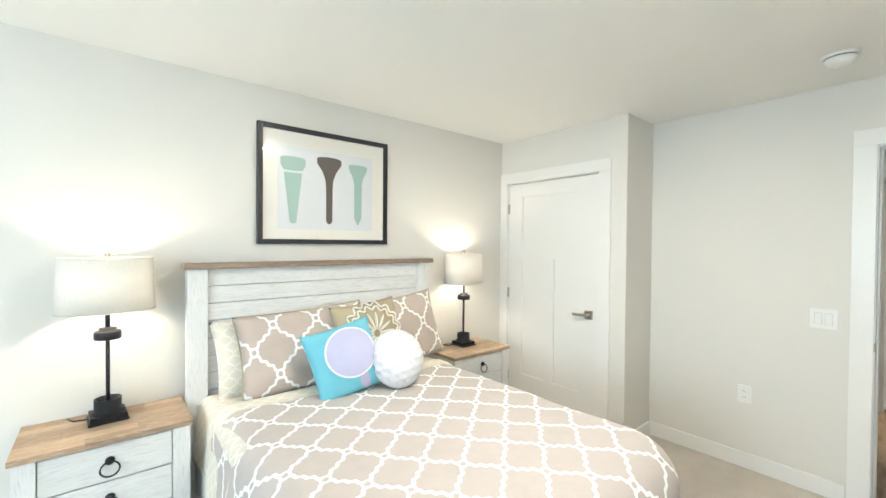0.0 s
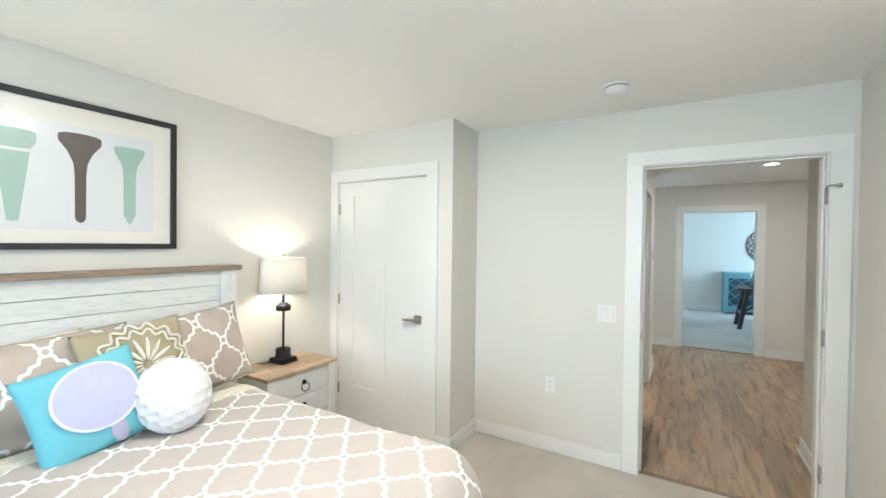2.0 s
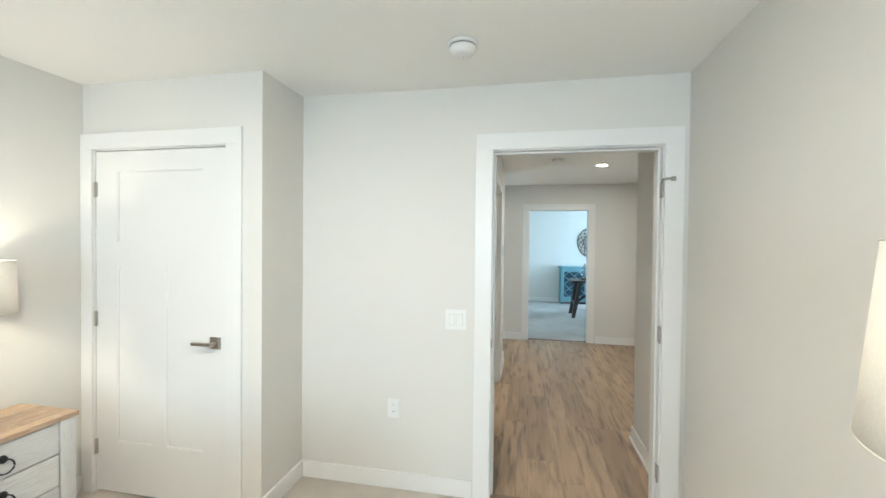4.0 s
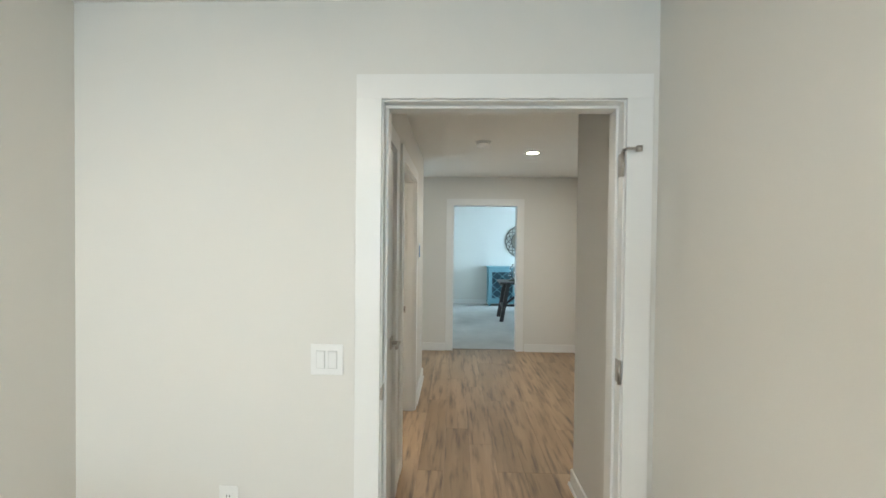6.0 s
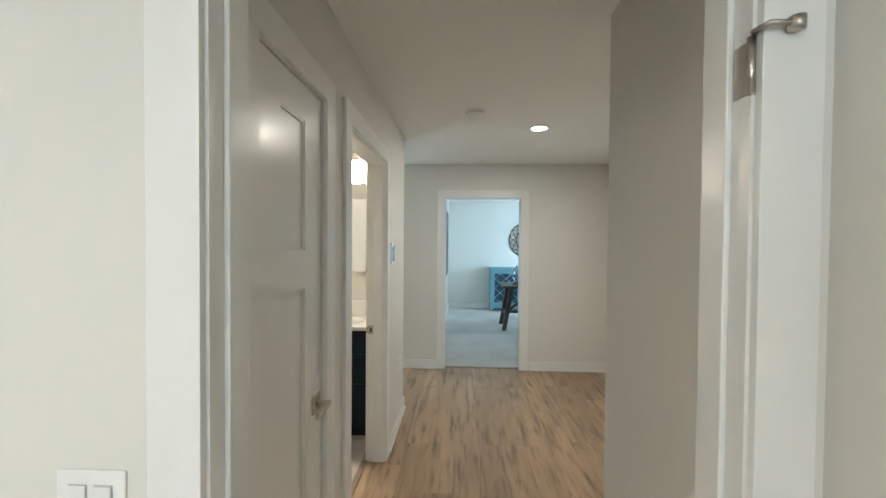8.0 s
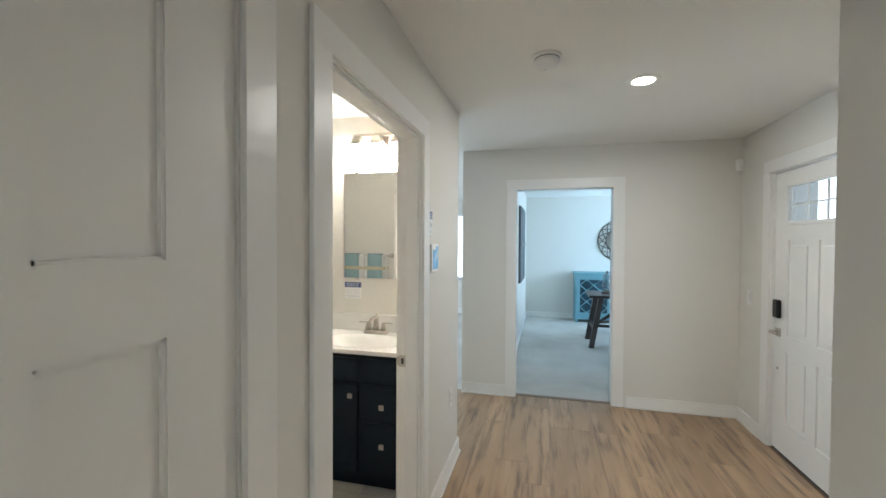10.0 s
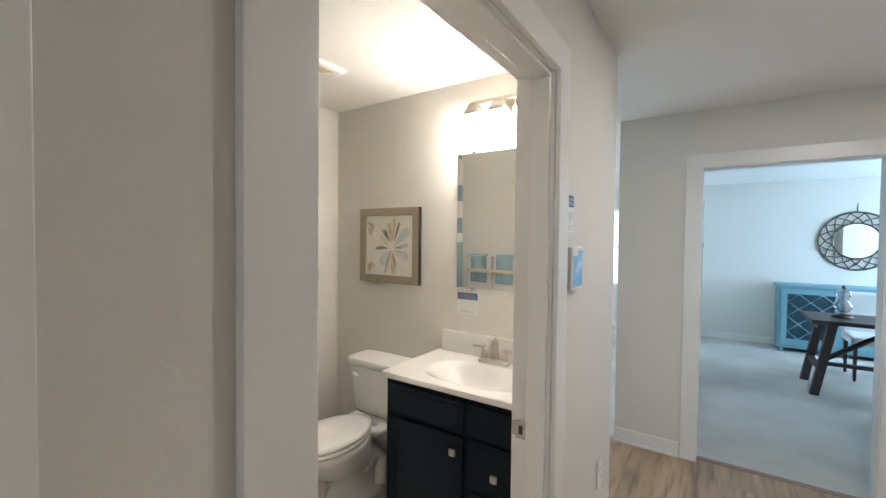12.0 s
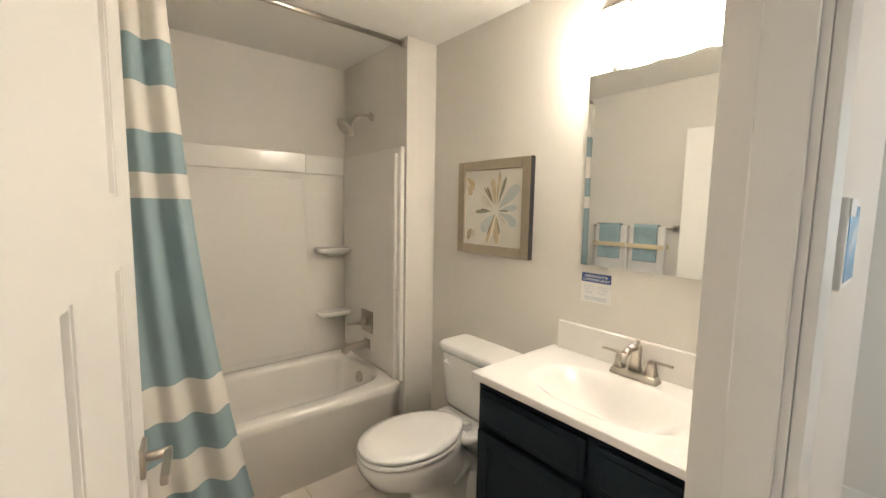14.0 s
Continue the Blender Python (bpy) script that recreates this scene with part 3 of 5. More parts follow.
part("window_sill", box(13.54, 13.6, 0.90, 2.15, 0.68, 0.705, 0.004), M_TRIM, bpy.data.objects["window_3"])

# ---- doors and door hardware ----


def lever(parent, side, reach):
    """A square-rose lever set. side: 1 out of +y, -1 out of -y; reach: +1 or -1 along x."""
    s = side
    rose = part("rose", box(-0.033, 0.033, min(0, s * 0.009), max(0, s * 0.009), -0.033, 0.033, 0.002), M_NICKEL, parent, "brushed nickel square rose")
    grip = tube([(0, s * 0.008, 0), (0, s * 0.05, 0)], 0.011, 12)
    grip = box(min(-0.012 * reach, 0.115 * reach), max(-0.012 * reach, 0.115 * reach), min(s * 0.042, s * 0.058), max(s * 0.042, s * 0.058), -0.010, 0.010, 0.004, bm=grip)
    part("lever", grip, M_NICKEL, parent, "brushed nickel lever")


def door_leaf(name, w, h, m, label, handle_x, handle_z, sides, hinge_x=None, hinge_side=-1, stile=0.15, mullion=0.046):
    """A craftsman door, its foot at the origin's corner and its width along +x, 35 mm thick along y. handle_x: where the lever sits; sides: faces that show one."""
    root = new(name)
    tagged(root, label, "door")
    t = 0.0175
    bot, mid, top = 0.30, 0.130, 0.115
    hi = h - top
    lock = 1.355
    hi0 = lock + mid
    body = box(0, stile, -t, t, 0, h)
    box(w - stile, w, -t, t, 0, h, bm=body)
    box(stile, w - stile, -t, t, 0, bot, bm=body)
    box(stile, w - stile, -t, t, lock, hi0, bm=body)
    box(stile, w - stile, -t, t, hi, h, bm=body)
    c = w / 2
    if mullion:
        box(c - mullion, c + mullion, -t, t, bot, lock, bm=body)
    lower = ((stile, c - mullion, bot, lock), (c + mullion, w - stile, bot, lock)) if mullion else ((stile, w - stile, bot, lock),)
    part("leaf_frame", body, M_DOOR, root)
    for a0, a1, z0, z1 in ((stile, w - stile, hi0, hi), *lower):
        p = box(a0, a1, -t + 0.011, t - 0.011, z0, z1)
        for s in (-1, 1):
            y0, y1 = (-t + 0.0115, -t + 0.003) if s < 0 else (t - 0.003, t - 0.0115)
            for b in ((a0, a0 + 0.006, z0, z1), (a1 - 0.006, a1, z0, z1), (a0, a1, z0, z0 + 0.006), (a0, a1, z1 - 0.006, z1)):
                box(b[0], b[1], min(y0, y1), max(y0, y1), b[2], b[3], bm=p)
        part("panel", p, M_DOOR, root)
    for s in sides:
        hs = part("door_handle", box(handle_x - 0.031, handle_x + 0.031, min(s * t, s * (t + 0.002)), max(s * t, s * (t + 0.002)), handle_z - 0.031, handle_z + 0.031), M_NICKEL, root, "brushed nickel lever handle")
        reach = -1 if handle_x > w / 2 else 1
        hs.data.transform(Matrix.Translation((-handle_x, -s * t, -handle_z)))
        hs.location = (handle_x, s * t, handle_z)
        lever(hs, s, reach)
    if hinge_x is not None:
        for z in (0.26, 1.03, 1.80):
            hb = tube([(hinge_x, hinge_side * (t + 0.006), z - 0.045), (hinge_x, hinge_side * (t + 0.006), z + 0.045)], 0.0065, 10)
            box(hinge_x - 0.013, hinge_x + 0.013, min(hinge_side * t, hinge_side * (t + 0.002)), max(hinge_side * t, hinge_side * (t + 0.002)), z - 0.044, z + 0.044, bm=hb)
            part("hinge", hb, M_NICKEL, root, "brushed nickel butt hinge")
    root.matrix_world = m
    return root


# width along +x of the leaf; turned into place
door_leaf("closet_door", 0.888, 2.022, pose(4.5525, 2.568, 0.014, 0, 0, -90), "closed white three-panel closet door", 0.888 - 0.068, 0.93, (-1,), -0.002, -1)
door_leaf("linen_closet_door", 0.495, 2.03, pose(5.26, 0.3405, 0.012), "closed narrow white linen closet door", 0.495 - 0.06, 0.93, (-1,), -0.001, -1, stile=0.155, mullion=0)
door_leaf("bathroom_door", 0.898, 2.035, pose(6.137, 0.452, 0.012, 0, 0, 81), "open white three-panel bathroom door", 0.898 - 0.065, 0.915, (-1, 1))


def hinge_leaf(z, parent):
    h = box(4.952, 4.988, -0.6712, -0.669, z - 0.044, z + 0.044, 0.0)
    tube([(4.944, -0.668, z - 0.046), (4.944, -0.668, z + 0.046)], 0.0065, 10, bm=h)
    part("hinge", h, M_NICKEL, parent, "empty brushed nickel hinge leaf")


for _z in (0.27, 1.03, 1.82):
    hinge_leaf(_z, D_BED)
_p = tube([(4.942, -0.668, 1.872), (4.915, -0.675, 1.874), (4.912, -0.712, 1.872)], 0.005, 8)
lathe([(0.0, -0.012), (0.012, -0.010), (0.012, 0.010), (0.0, 0.012)], 12, bm=_p, at=(4.914, -0.715, 1.872))
part("door_stop_pin", _p, M_NICKEL, D_BED, "hinge pin door stop")
_p = box(4.951, 4.984, 0.2365, 0.2395, 0.90, 0.957, 0.001)
box(4.943, 4.951, 0.2385, 0.2465, 0.905, 0.952, 0.002, bm=_p)
part("strike_plate", _p, M_NICKEL, D_BED, "brushed nickel strike plate")
_p = box(7.0185, 7.0215, 0.398, 0.432, 0.885, 0.945, 0.001)
box(7.0195, 7.027, 0.432, 0.446, 0.892, 0.938, 0.002, bm=_p)
_p = part("strike_plate", _p, M_NICKEL, D_BATH, "brushed nickel strike plate")
part("slot", box(7.0175, 7.0183, 0.407, 0.421, 0.900, 0.930), M_DARKSLOT, _p)

# front door with a small lite
fd = thing("front_door", 7.705, -1.985, 0.012, "closed white front door with a six-pane lite", "door")
w, h = 0.90, 2.03
_b = None
for b in ((0, 0.16, 0, h), (0.74, 0.90, 0, h), (0.16, 0.74, 0, 0.22), (0.16, 0.74, 1.92, h), (0.16, 0.74, 1.54, 1.655), (0.405, 0.495, 0.22, 1.54), (0.16, 0.405, 0.74, 0.86), (0.495, 0.74, 0.74, 0.86)):
    _b = box(b[0], b[1], -0.022, 0.022, b[2], b[3], bm=_b)
part("leaf_frame", _b, M_DOOR, fd)
for x0, x1 in ((0.16, 0.405), (0.495, 0.74)):
    for z0, z1 in ((0.22, 0.74), (0.86, 1.54)):
        _b = box(x0, x1, -0.012, 0.012, z0, z1)
        box(x0 + 0.035, x1 - 0.035, 0.010, 0.019, z0 + 0.035, z1 - 0.035, 0.006, bm=_b)
        part("panel", _b, M_DOOR, fd)
lite = part("lite_frame", box(0.14, 0.17, 0.0225, 0.034, 1.645, 1.945, 0.003), M_DOOR, fd)
for b in ((0.73, 0.76, 1.645, 1.945), (0.17, 0.73, 1.645, 1.67), (0.17, 0.73, 1.915, 1.945)):
    part("lite_frame", box(b[0], b[1], 0.0225, 0.034, b[2], b[3], 0.003), M_DOOR, fd)
for i in range(3):
    for j in range(2):
        p = part("pane", box(0.163 + i * 0.192, 0.163 + i * 0.192 + 0.187, -0.003, 0.003, 1.66 + j * 0.13, 1.66 + j * 0.13 + 0.125), M_GLASS, fd)
        p.visible_shadow = False
for x in (0.35, 0.542):
    part("muntin", box(x - 0.006, x + 0.006, 0.005, 0.014, 1.67, 1.915, 0.002), M_DOOR, fd)
part("muntin", box(0.17, 0.73, 0.004, 0.013, 1.782, 1.794, 0.002), M_DOOR, fd)
part("deadbolt_lock", box(0.800, 0.868, 0.0225, 0.055, 0.97, 1.105, 0.012), M_IRON, fd, "black keypad deadbolt")
_k = part("door_handle", box(0.808, 0.868, 0.0225, 0.032, 0.835, 0.895, 0.003), M_NICKEL, fd, "brushed nickel lever")
part("lever", box(0.745, 0.85, 0.068, 0.082, 0.856, 0.876, 0.004, bm=tube([(0.838, 0.03, 0.866), (0.838, 0.075, 0.866)], 0.011)), M_NICKEL, _k)
part("bolt_cap", tube([(0.84, 0.022, 0.60), (0.84, 0.027, 0.60)], 0.011, 14), M_NICKEL, fd)
part("sweep", box(0.0, 0.90, -0.02, 0.0225, -0.010, 0.0), M_DARKSLOT, fd, "black rubber door sweep")
part("hinge_stop", tube([(0.01, 0.03, 1.86), (0.06, 0.05, 1.865)], 0.006), M_NICKEL, fd)

# ---- ceiling fittings, switches ----


def downlight(x, y):
    d = thing("recessed_downlight", x, y, H, "lit white recessed ceiling downlight", "light", "recessed downlights")
    part("trim_ring", lathe([(0.058, -0.001), (0.058, -0.006), (0.085, -0.007), (0.092, -0.001)], 32, caps=False), M_PLASTIC, d)
    part("lens", lathe([(0.0, -0.004), (0.057, -0.004)], 32), M_BULB, d, "glowing lens")


for _x, _y, _w in CANS:
    downlight(_x, _y)


def smoke_detector(x, y):
    d = thing("smoke_detector", x, y, H, "round white plastic ceiling smoke detector", "smoke detector")
    part("base", lathe([(0.072, -0.001), (0.072, -0.012), (0.066, -0.014)], 32), M_PLASTIC, d)
    part("body", lathe([(0.06, -0.016), (0.062, -0.026), (0.052, -0.045), (0.035, -0.052), (0.0, -0.053)], 32), M_PLASTIC, d)
    part("vent_gap", lathe([(0.061, -0.0135), (0.061, -0.0165)], 32), M_DARKSLOT, d)
    part("button", lathe([(0.012, -0.050), (0.012, -0.056), (0.0, -0.057)], 16, at=(0.025, 0.01, 0)), M_PLASTIC, d)


smoke_detector(4.43, 0.35)
smoke_detector(7.13, -0.29)


def wall_plate(name, m, wdt, label, kind):
    """A plate in the x-z plane facing -y at the origin; m turns it to its wall."""
    d = new(name)
    tagged(d, label, kind)
    part("plate", box(-wdt / 2, wdt / 2, -0.006, 0, -0.060, 0.060, 0.0025), M_PLASTIC, d)
    if kind == "light switch":
        n = round(wdt / 0.06) if wdt > 0.1 else 1
        for i in range(n):
            cx = (i - (n - 1) / 2) * 0.047
            part("rocker_gap", box(cx - 0.0175, cx + 0.0175, -0.0068, -0.006, -0.0345, 0.0345), M_GAP, d)
            part("rocker", box(cx - 0.016, cx + 0.016, -0.0105, -0.0068, -0.033, 0.033, 0.002), M_PLASTIC, d)
    elif kind == "outlet":
        for z in (-0.02, 0.02):
            part("socket", box(-0.017, 0.017, -0.008, -0.006, z - 0.014, z + 0.014, 0.001), M_PLASTIC, d)
            for x in (-0.006, 0.006):
                part("slot", box(x - 0.0012, x + 0.0012, -0.0085, -0.008, z - 0.003, z + 0.007), M_DARKSLOT, d)
    d.matrix_world = m
    return d


wall_plate("light_switch", pose(4.947, 0.453, 1.06, 0, 0, -90), 0.127, "white double rocker light switch", "light switch")
wall_plate("wall_outlet", pose(4.947, 0.838, 0.495, 0, 0, -90), 0.075, "white wall outlet near the bedroom baseboard", "outlet")
wall_plate("light_switch", pose(8.93, -1.94, 1.08, 0, 0, 180), 0.075, "white light switch beside the front door", "light switch")
wall_plate("wall_outlet", pose(7.70, 0.318, 0.48), 0.075, "white wall outlet in the hall", "outlet")

ms = thing("alarm_sensor", 9.085, -1.915, 2.20, "white plastic corner alarm sensor", "alarm sensor", rz=0)
part("body", box(-0.03, 0.022, -0.022, 0.03, -0.05, 0.05, 0.012), M_PLASTIC, ms)
part("lens", box(-0.034, -0.028, -0.012, 0.012, -0.035, 0.0, 0.002), M_LINEN, ms)

# hall notice and thermostat on the bathroom side wall


def text(body, size, m, material, parent, name="lettering"):
    c = bpy.data.curves.new(name, "FONT")
    c.body = body
    c.size = size
    c.align_x = "CENTER"
    c.extrude = 0.0003
    ob = new(name, c)
    c.materials.append(material)
    ob.parent = parent
    ob.matrix_basis = m
    return ob


def notice(m, w, h, label):
    """A small notice in the x-z plane facing -y: navy head, two hand drawings, lines of small print."""
    d = new("notice")
    tagged(d, label, "sign")
    part("card", box(-w / 2, w / 2, -0.002, 0, -h, 0), M_PLASTIC, d)
    part("header", box(-w / 2, w / 2, -0.0026, -0.002, -h * 0.31, 0), M_NAVYINK, d, "navy blue printed band")
    text("RESTROOM FOR", h * 0.115, pose(0, -0.003, -h * 0.14, 90, 0, 0), M_PLASTIC, d)
    text("CUSTOMERS ONLY", h * 0.115, pose(0, -0.003, -h * 0.265, 90, 0, 0), M_PLASTIC, d)
    for cx in (-w * 0.23, w * 0.23):
        pts = [(cx + w * (0.15 + 0.045 * math.sin(3 * a)) * math.cos(a), -0.0025, -h * 0.56 + h * (0.15 + 0.03 * math.cos(2 * a)) * math.sin(a)) for a in [i * math.pi / 12 for i in range(24)]]
        part("drawing", tube(pts, 0.0007, 5, closed=True), M_LINE, d)
        part("drawing", tube([(cx - w * 0.08, -0.0025, -h * 0.58), (cx, -0.0025, -h * 0.5), (cx + w * 0.09, -0.0025, -h * 0.57)], 0.0007, 5), M_LINE, d)
    for z in (0.83, 0.90):
        part("print_bar", box(-w * 0.38, w * 0.38, -0.0025, -0.002, -h * z - h * 0.008, -h * z + h * 0.008), M_LINE, d)
    d.matrix_world = m
    return d


notice(pose(7.178, 0.318, 1.692), 0.10, 0.128, "small white notice with a navy heading on the hall wall")
notice(pose(7.808, 1.084, 1.226, 0, 0, -90), 0.132, 0.122, "small white notice with a navy heading under the mirror")
tp = thing("thermostat_panel", 7.213, 0.318, 1.44, "white wall tablet with a blue wave picture", "control panel")
part("wall_plate", box(-0.085, 0.045, -0.010, 0, -0.085, 0.055, 0.003), M_NICKEL, tp, "grey backing plate")
part("body", box(-0.066, 0.066, -0.024, -0.010, -0.075, 0.075, 0.004), M_PLASTIC, tp)
part("screen", box(-0.052, 0.058, -0.0252, -0.0242, -0.062, 0.062), M_SCREEN, tp, "blue printed screen")
part("paper_corner", box(-0.062, 0.0, -0.0262, -0.0254, 0.045, 0.074), M_PLASTIC, tp)

# ---- bedroom: bed ----
bed = thing("bed", 2.765, 1.55, 0, "queen bed with whitewashed plank headboard and wooden cap", "bed")


def bedpart(name, x0, x1, y0, y1, z0, z1, bevel, material, label=""):
    return part(name, box(x0 - 2.765, x1 - 2.765, y0 - 1.55, y1 - 1.55, z0, z1, bevel), material, bed, label)


bedpart("post", 1.965, 2.062, 2.525, 2.60, 0, 1.345, 0.004, M_WASHV)
bedpart("post", 3.464, 3.565, 2.525, 2.60, 0, 1.345, 0.004, M_WASHV)
bedpart("cap", 1.945, 3.587, 2.505, 2.615, 1.345, 1.375, 0.004, M_CAP, "brown driftwood cap rail")
for i in range(8):
    z1 = 1.343 - i * 0.0945
    bedpart("board", 2.063, 3.463, 2.552, 2.585, z1 - 0.0915, z1, 0.003, M_WASH)
bedpart("side_rail", 2.00, 2.03, 0.72, 2.525, 0.18, 0.36, 0.004, M_WASH)
bedpart("side_rail", 3.50, 3.53, 0.72, 2.525, 0.18, 0.36, 0.004, M_WASH)
bedpart("foot_rail", 2.00, 3.53, 0.69, 0.72, 0.0, 0.36, 0.004, M_WASH)
bedpart("slat_base", 2.03, 3.50, 0.72, 2.54, 0.30, 0.34, 0, M_WASH)
tagged(part("mattress", box(2.10, 3.415, 0.80, 2.54, 0.342, 0.645, 0.08, seg=4), M_LINEN), "white mattress on the bed frame", "mattress")


def drape(x0, x1, y0, y1, top, r, drops, head_open, nu, nv, waves, seed, plan=0.0):
    """Cloth over a bed's top: (x0..x1, y0..y1) in plan, falling by drops (left, right, foot) with rolled edges of radius r and soft folds."""
    def fn(u, v):
        p = x0 - drops[0] + u * (x1 - x0 + drops[0] + drops[1])
        q = y0 - drops[2] + v * (y1 - y0 + drops[2])
        cx = min(max(p, x0 + r + plan), x1 - r - plan)
        cy = max(q, y0 + r + plan)
        dx, dy = p - cx, q - cy
        d = math.hypot(dx, dy)
        n = (dx / d, dy / d) if d > 1e-9 else (0, 0)
        crease = noise.noise((p * 2.2 + seed, q * 2.2, 0.3)) * 0.012 + noise.noise((p * 7 + seed, q * 7, 1.3)) * 0.004
        d = max(0.0, d - plan) if d > plan else 0.0
        hold = plan if math.hypot(dx, dy) > plan else math.hypot(dx, dy)
        arc = r * math.pi / 2
        if d < arc:
            out, z = hold + r * math.sin(d / r), top - r * (1 - math.cos(d / r)) + crease
        else:
            fall = d - arc
            along = cx + cy if abs(dx) < 1e-6 or abs(dy) < 1e-6 else cx + cy + math.atan2(dy, dx) * 0.35
            fold = math.sin(along * waves) * 0.5 + noise.noise((along * 3.1 + seed, 0.2, 0.7))
            out = hold + r + fall * 0.10 + fold * 0.028 * min(1.0, fall / 0.22)
            z = top - r - fall * 0.985 + crease
        return (cx + n[0] * out, cy + n[1] * out, z, p, q)
    return sheet(nu, nv, fn)


tagged(part("bed_sheet", drape(2.02, 3.50, 1.75, 2.53, 0.660, 0.06, (0.30, 0.28, 0.0), True, 110, 44, 14, 3.0), M_SHEET, thick=0.006), "cream patterned sheet over the mattress", "sheet")
tagged(part("quilt", drape(2.01, 3.505, 0.63, 2.20, 0.684, 0.13, (0.42, 0.42, 0.40), True, 170, 150, 11, 0.0, plan=0.15), M_QUILT, thick=0.012), "taupe quilt with a white trellis pattern", "quilt")
tagged(part("quilt_fold", drape(2.01, 3.515, 2.06, 2.235, 0.696, 0.12, (0.25, 0.25, 0.0), True, 110, 12, 13, 5.0), M_SHEET, thick=0.014), "cream turned-down fold of the bedding", "sheet")


def cushion(w, h, t, puff=2.6, n=30, wrinkle=0.006, seed=0.0, pinch=0.06):
    """A stuffed cushion in the x-z plane, its faces along y, with pointed corners."""
    bm = None
    for s in (-1, 1):
        def fn(u, v):
            a, b = u * 2 - 1, v * 2 - 1
            prof = max(0.0, (1 - abs(a) ** puff) * (1 - abs(b) ** puff)) ** 0.55
            ex = 1 - pinch * (1 - b * b) * abs(a) ** 3
            ez = 1 - pinch * (1 - a * a) * abs(b) ** 3
            wr = noise.noise((a * 2.4 + seed, b * 2.4, s)) * wrinkle * 3 * prof + noise.noise((a * 7 + seed, b * 7, s)) * wrinkle * prof
            uu, vv = (u, v) if s < 0 else (1 - u, v)
            return (a * w / 2 * ex, s * (t / 2 * prof) + wr, b * h / 2 * ez, a * w / 2, b * h / 2)
        bm = sheet(n, n, fn, bm)
    bmesh.ops.remove_doubles(bm, verts=bm.verts, dist=1e-4)
    bmesh.ops.recalc_face_normals(bm, faces=bm.faces)
    return bm


def pillow(name, w, h, t, m, material, label, **kw):
    d = new(name)
    tagged(d, label, "pillow")
    body = part("cover", cushion(w, h, t, **kw), material, d)
    d.matrix_world = m
    return d


pillow("bed_pillow", 0.70, 0.44, 0.16, pose(2.425, 2.475, 0.865, -10, -4, 0), M_SHEET, "cream patterned pillow against the headboard", seed=1)
pillow("bed_pillow", 0.66, 0.42, 0.16, pose(3.10, 2.475, 0.855, -10, 3, 0), M_SHEET, "cream patterned pillow behind a taupe sham", seed=2)
SH = pillow("pillow_sham", 0.74, 0.46, 0.17, pose(2.535, 2.345, 0.885, -20, -3, -3), M_SHAM, "taupe pillow sham with white trellis pattern", seed=3)
SH2 = pillow("pillow_sham", 0.70, 0.46, 0.17, pose(3.17, 2.37, 0.895, -18, -6, 2), M_SHAM, "taupe pillow sham with white trellis pattern", seed=4)
md = pillow("medallion_pillow", 0.46, 0.43, 0.14, pose(2.885, 2.235, 0.925, -20, -4, 4), M_MEDAL, "beige pillow with cream corded flower medallion", seed=5)


def medal_y(x, z):
    """How far out the medallion pillow's front stands."""
    return -0.07 * max(0.0, (1 - abs(x / 0.23) ** 2.6) * (1 - abs(z / 0.215) ** 2.6)) ** 0.55 - 0.008


for rad, amp, k in ((0.190, 0.014, 16), (0.160, 0.013, 16)):
    pts = []
    for i in range(192):
        a = i * math.pi / 96
        x, z = (rad + amp * math.sin(k * a)) * math.cos(a), (rad + amp * math.sin(k * a)) * math.sin(a)
        pts.append((x, medal_y(x, z), z))
    part("cord", tube(pts, 0.006, 6, closed=True), M_CORD, md, "cream cord ring")
for i in range(14):
    a = i * 2 * math.pi / 14
    part("petal", tube([(r * math.cos(a), medal_y(r * math.cos(a), r * math.sin(a)), r * math.sin(a)) for r in (0.022, 0.045, 0.080, 0.108, 0.130)], [0.004, 0.008, 0.010, 0.007, 0.003], 6), M_CORD, md)
bp_ = pillow("golf_pillow", 0.39, 0.385, 0.14, pose(2.645, 2.085, 0.855, -22, -13, -6), M_TEAL, "turquoise square pillow with a golf ball print", seed=6, wrinkle=0.004)


def print_disc(cx, cz, rx, rz, t, n=40, lift=0.0035):
    """A printed patch that follows the cushion's front."""
    def fn(u, v):
        a = u * 2 * math.pi
        x, z = cx + rx * v * math.cos(a), cz + rz * v * math.sin(a)
        aa, bb = x / 0.2, z / 0.2
        prof = max(0.0, (1 - abs(aa) ** 2.6) * (1 - abs(bb) ** 2.6)) ** 0.55
        return (x, -t / 2 * prof - lift - 0.004 * prof, z)
    return sheet(n, 8, fn, closed_u=True)


part("print_rim", print_disc(0.022, 0.025, 0.142, 0.136, 0.14, lift=0.005), M_BALL, bp_, "white golf ball outline")
part("print_ball", print_disc(0.022, 0.025, 0.132, 0.127, 0.14, lift=0.0075), M_LILAC, bp_, "lilac dimpled golf ball print")
part("print_tee", print_disc(0.050, -0.135, 0.028, 0.048, 0.14, lift=0.0045), M_PINKISH, bp_, "grey golf tee print")

for _s, _w in ((SH, 0.74), (SH2, 0.70)):
    _pts = []
    for i in range(80):
        a, b = [(-1 + 2 * (i % 20) / 20, -1), (1, -1 + 2 * (i % 20) / 20), (1 - 2 * (i % 20) / 20, 1), (-1, 1 - 2 * (i % 20) / 20)][i // 20]
        _pts.append((a * _w / 2 * (1 - 0.06 * (1 - b * b) * abs(a) ** 3), 0, b * 0.23 * (1 - 0.06 * (1 - a * a) * abs(b) ** 3)))
    part("piping", tube(_pts, 0.005, 6, closed=True), M_MEDAL, _s, "taupe corded edge")

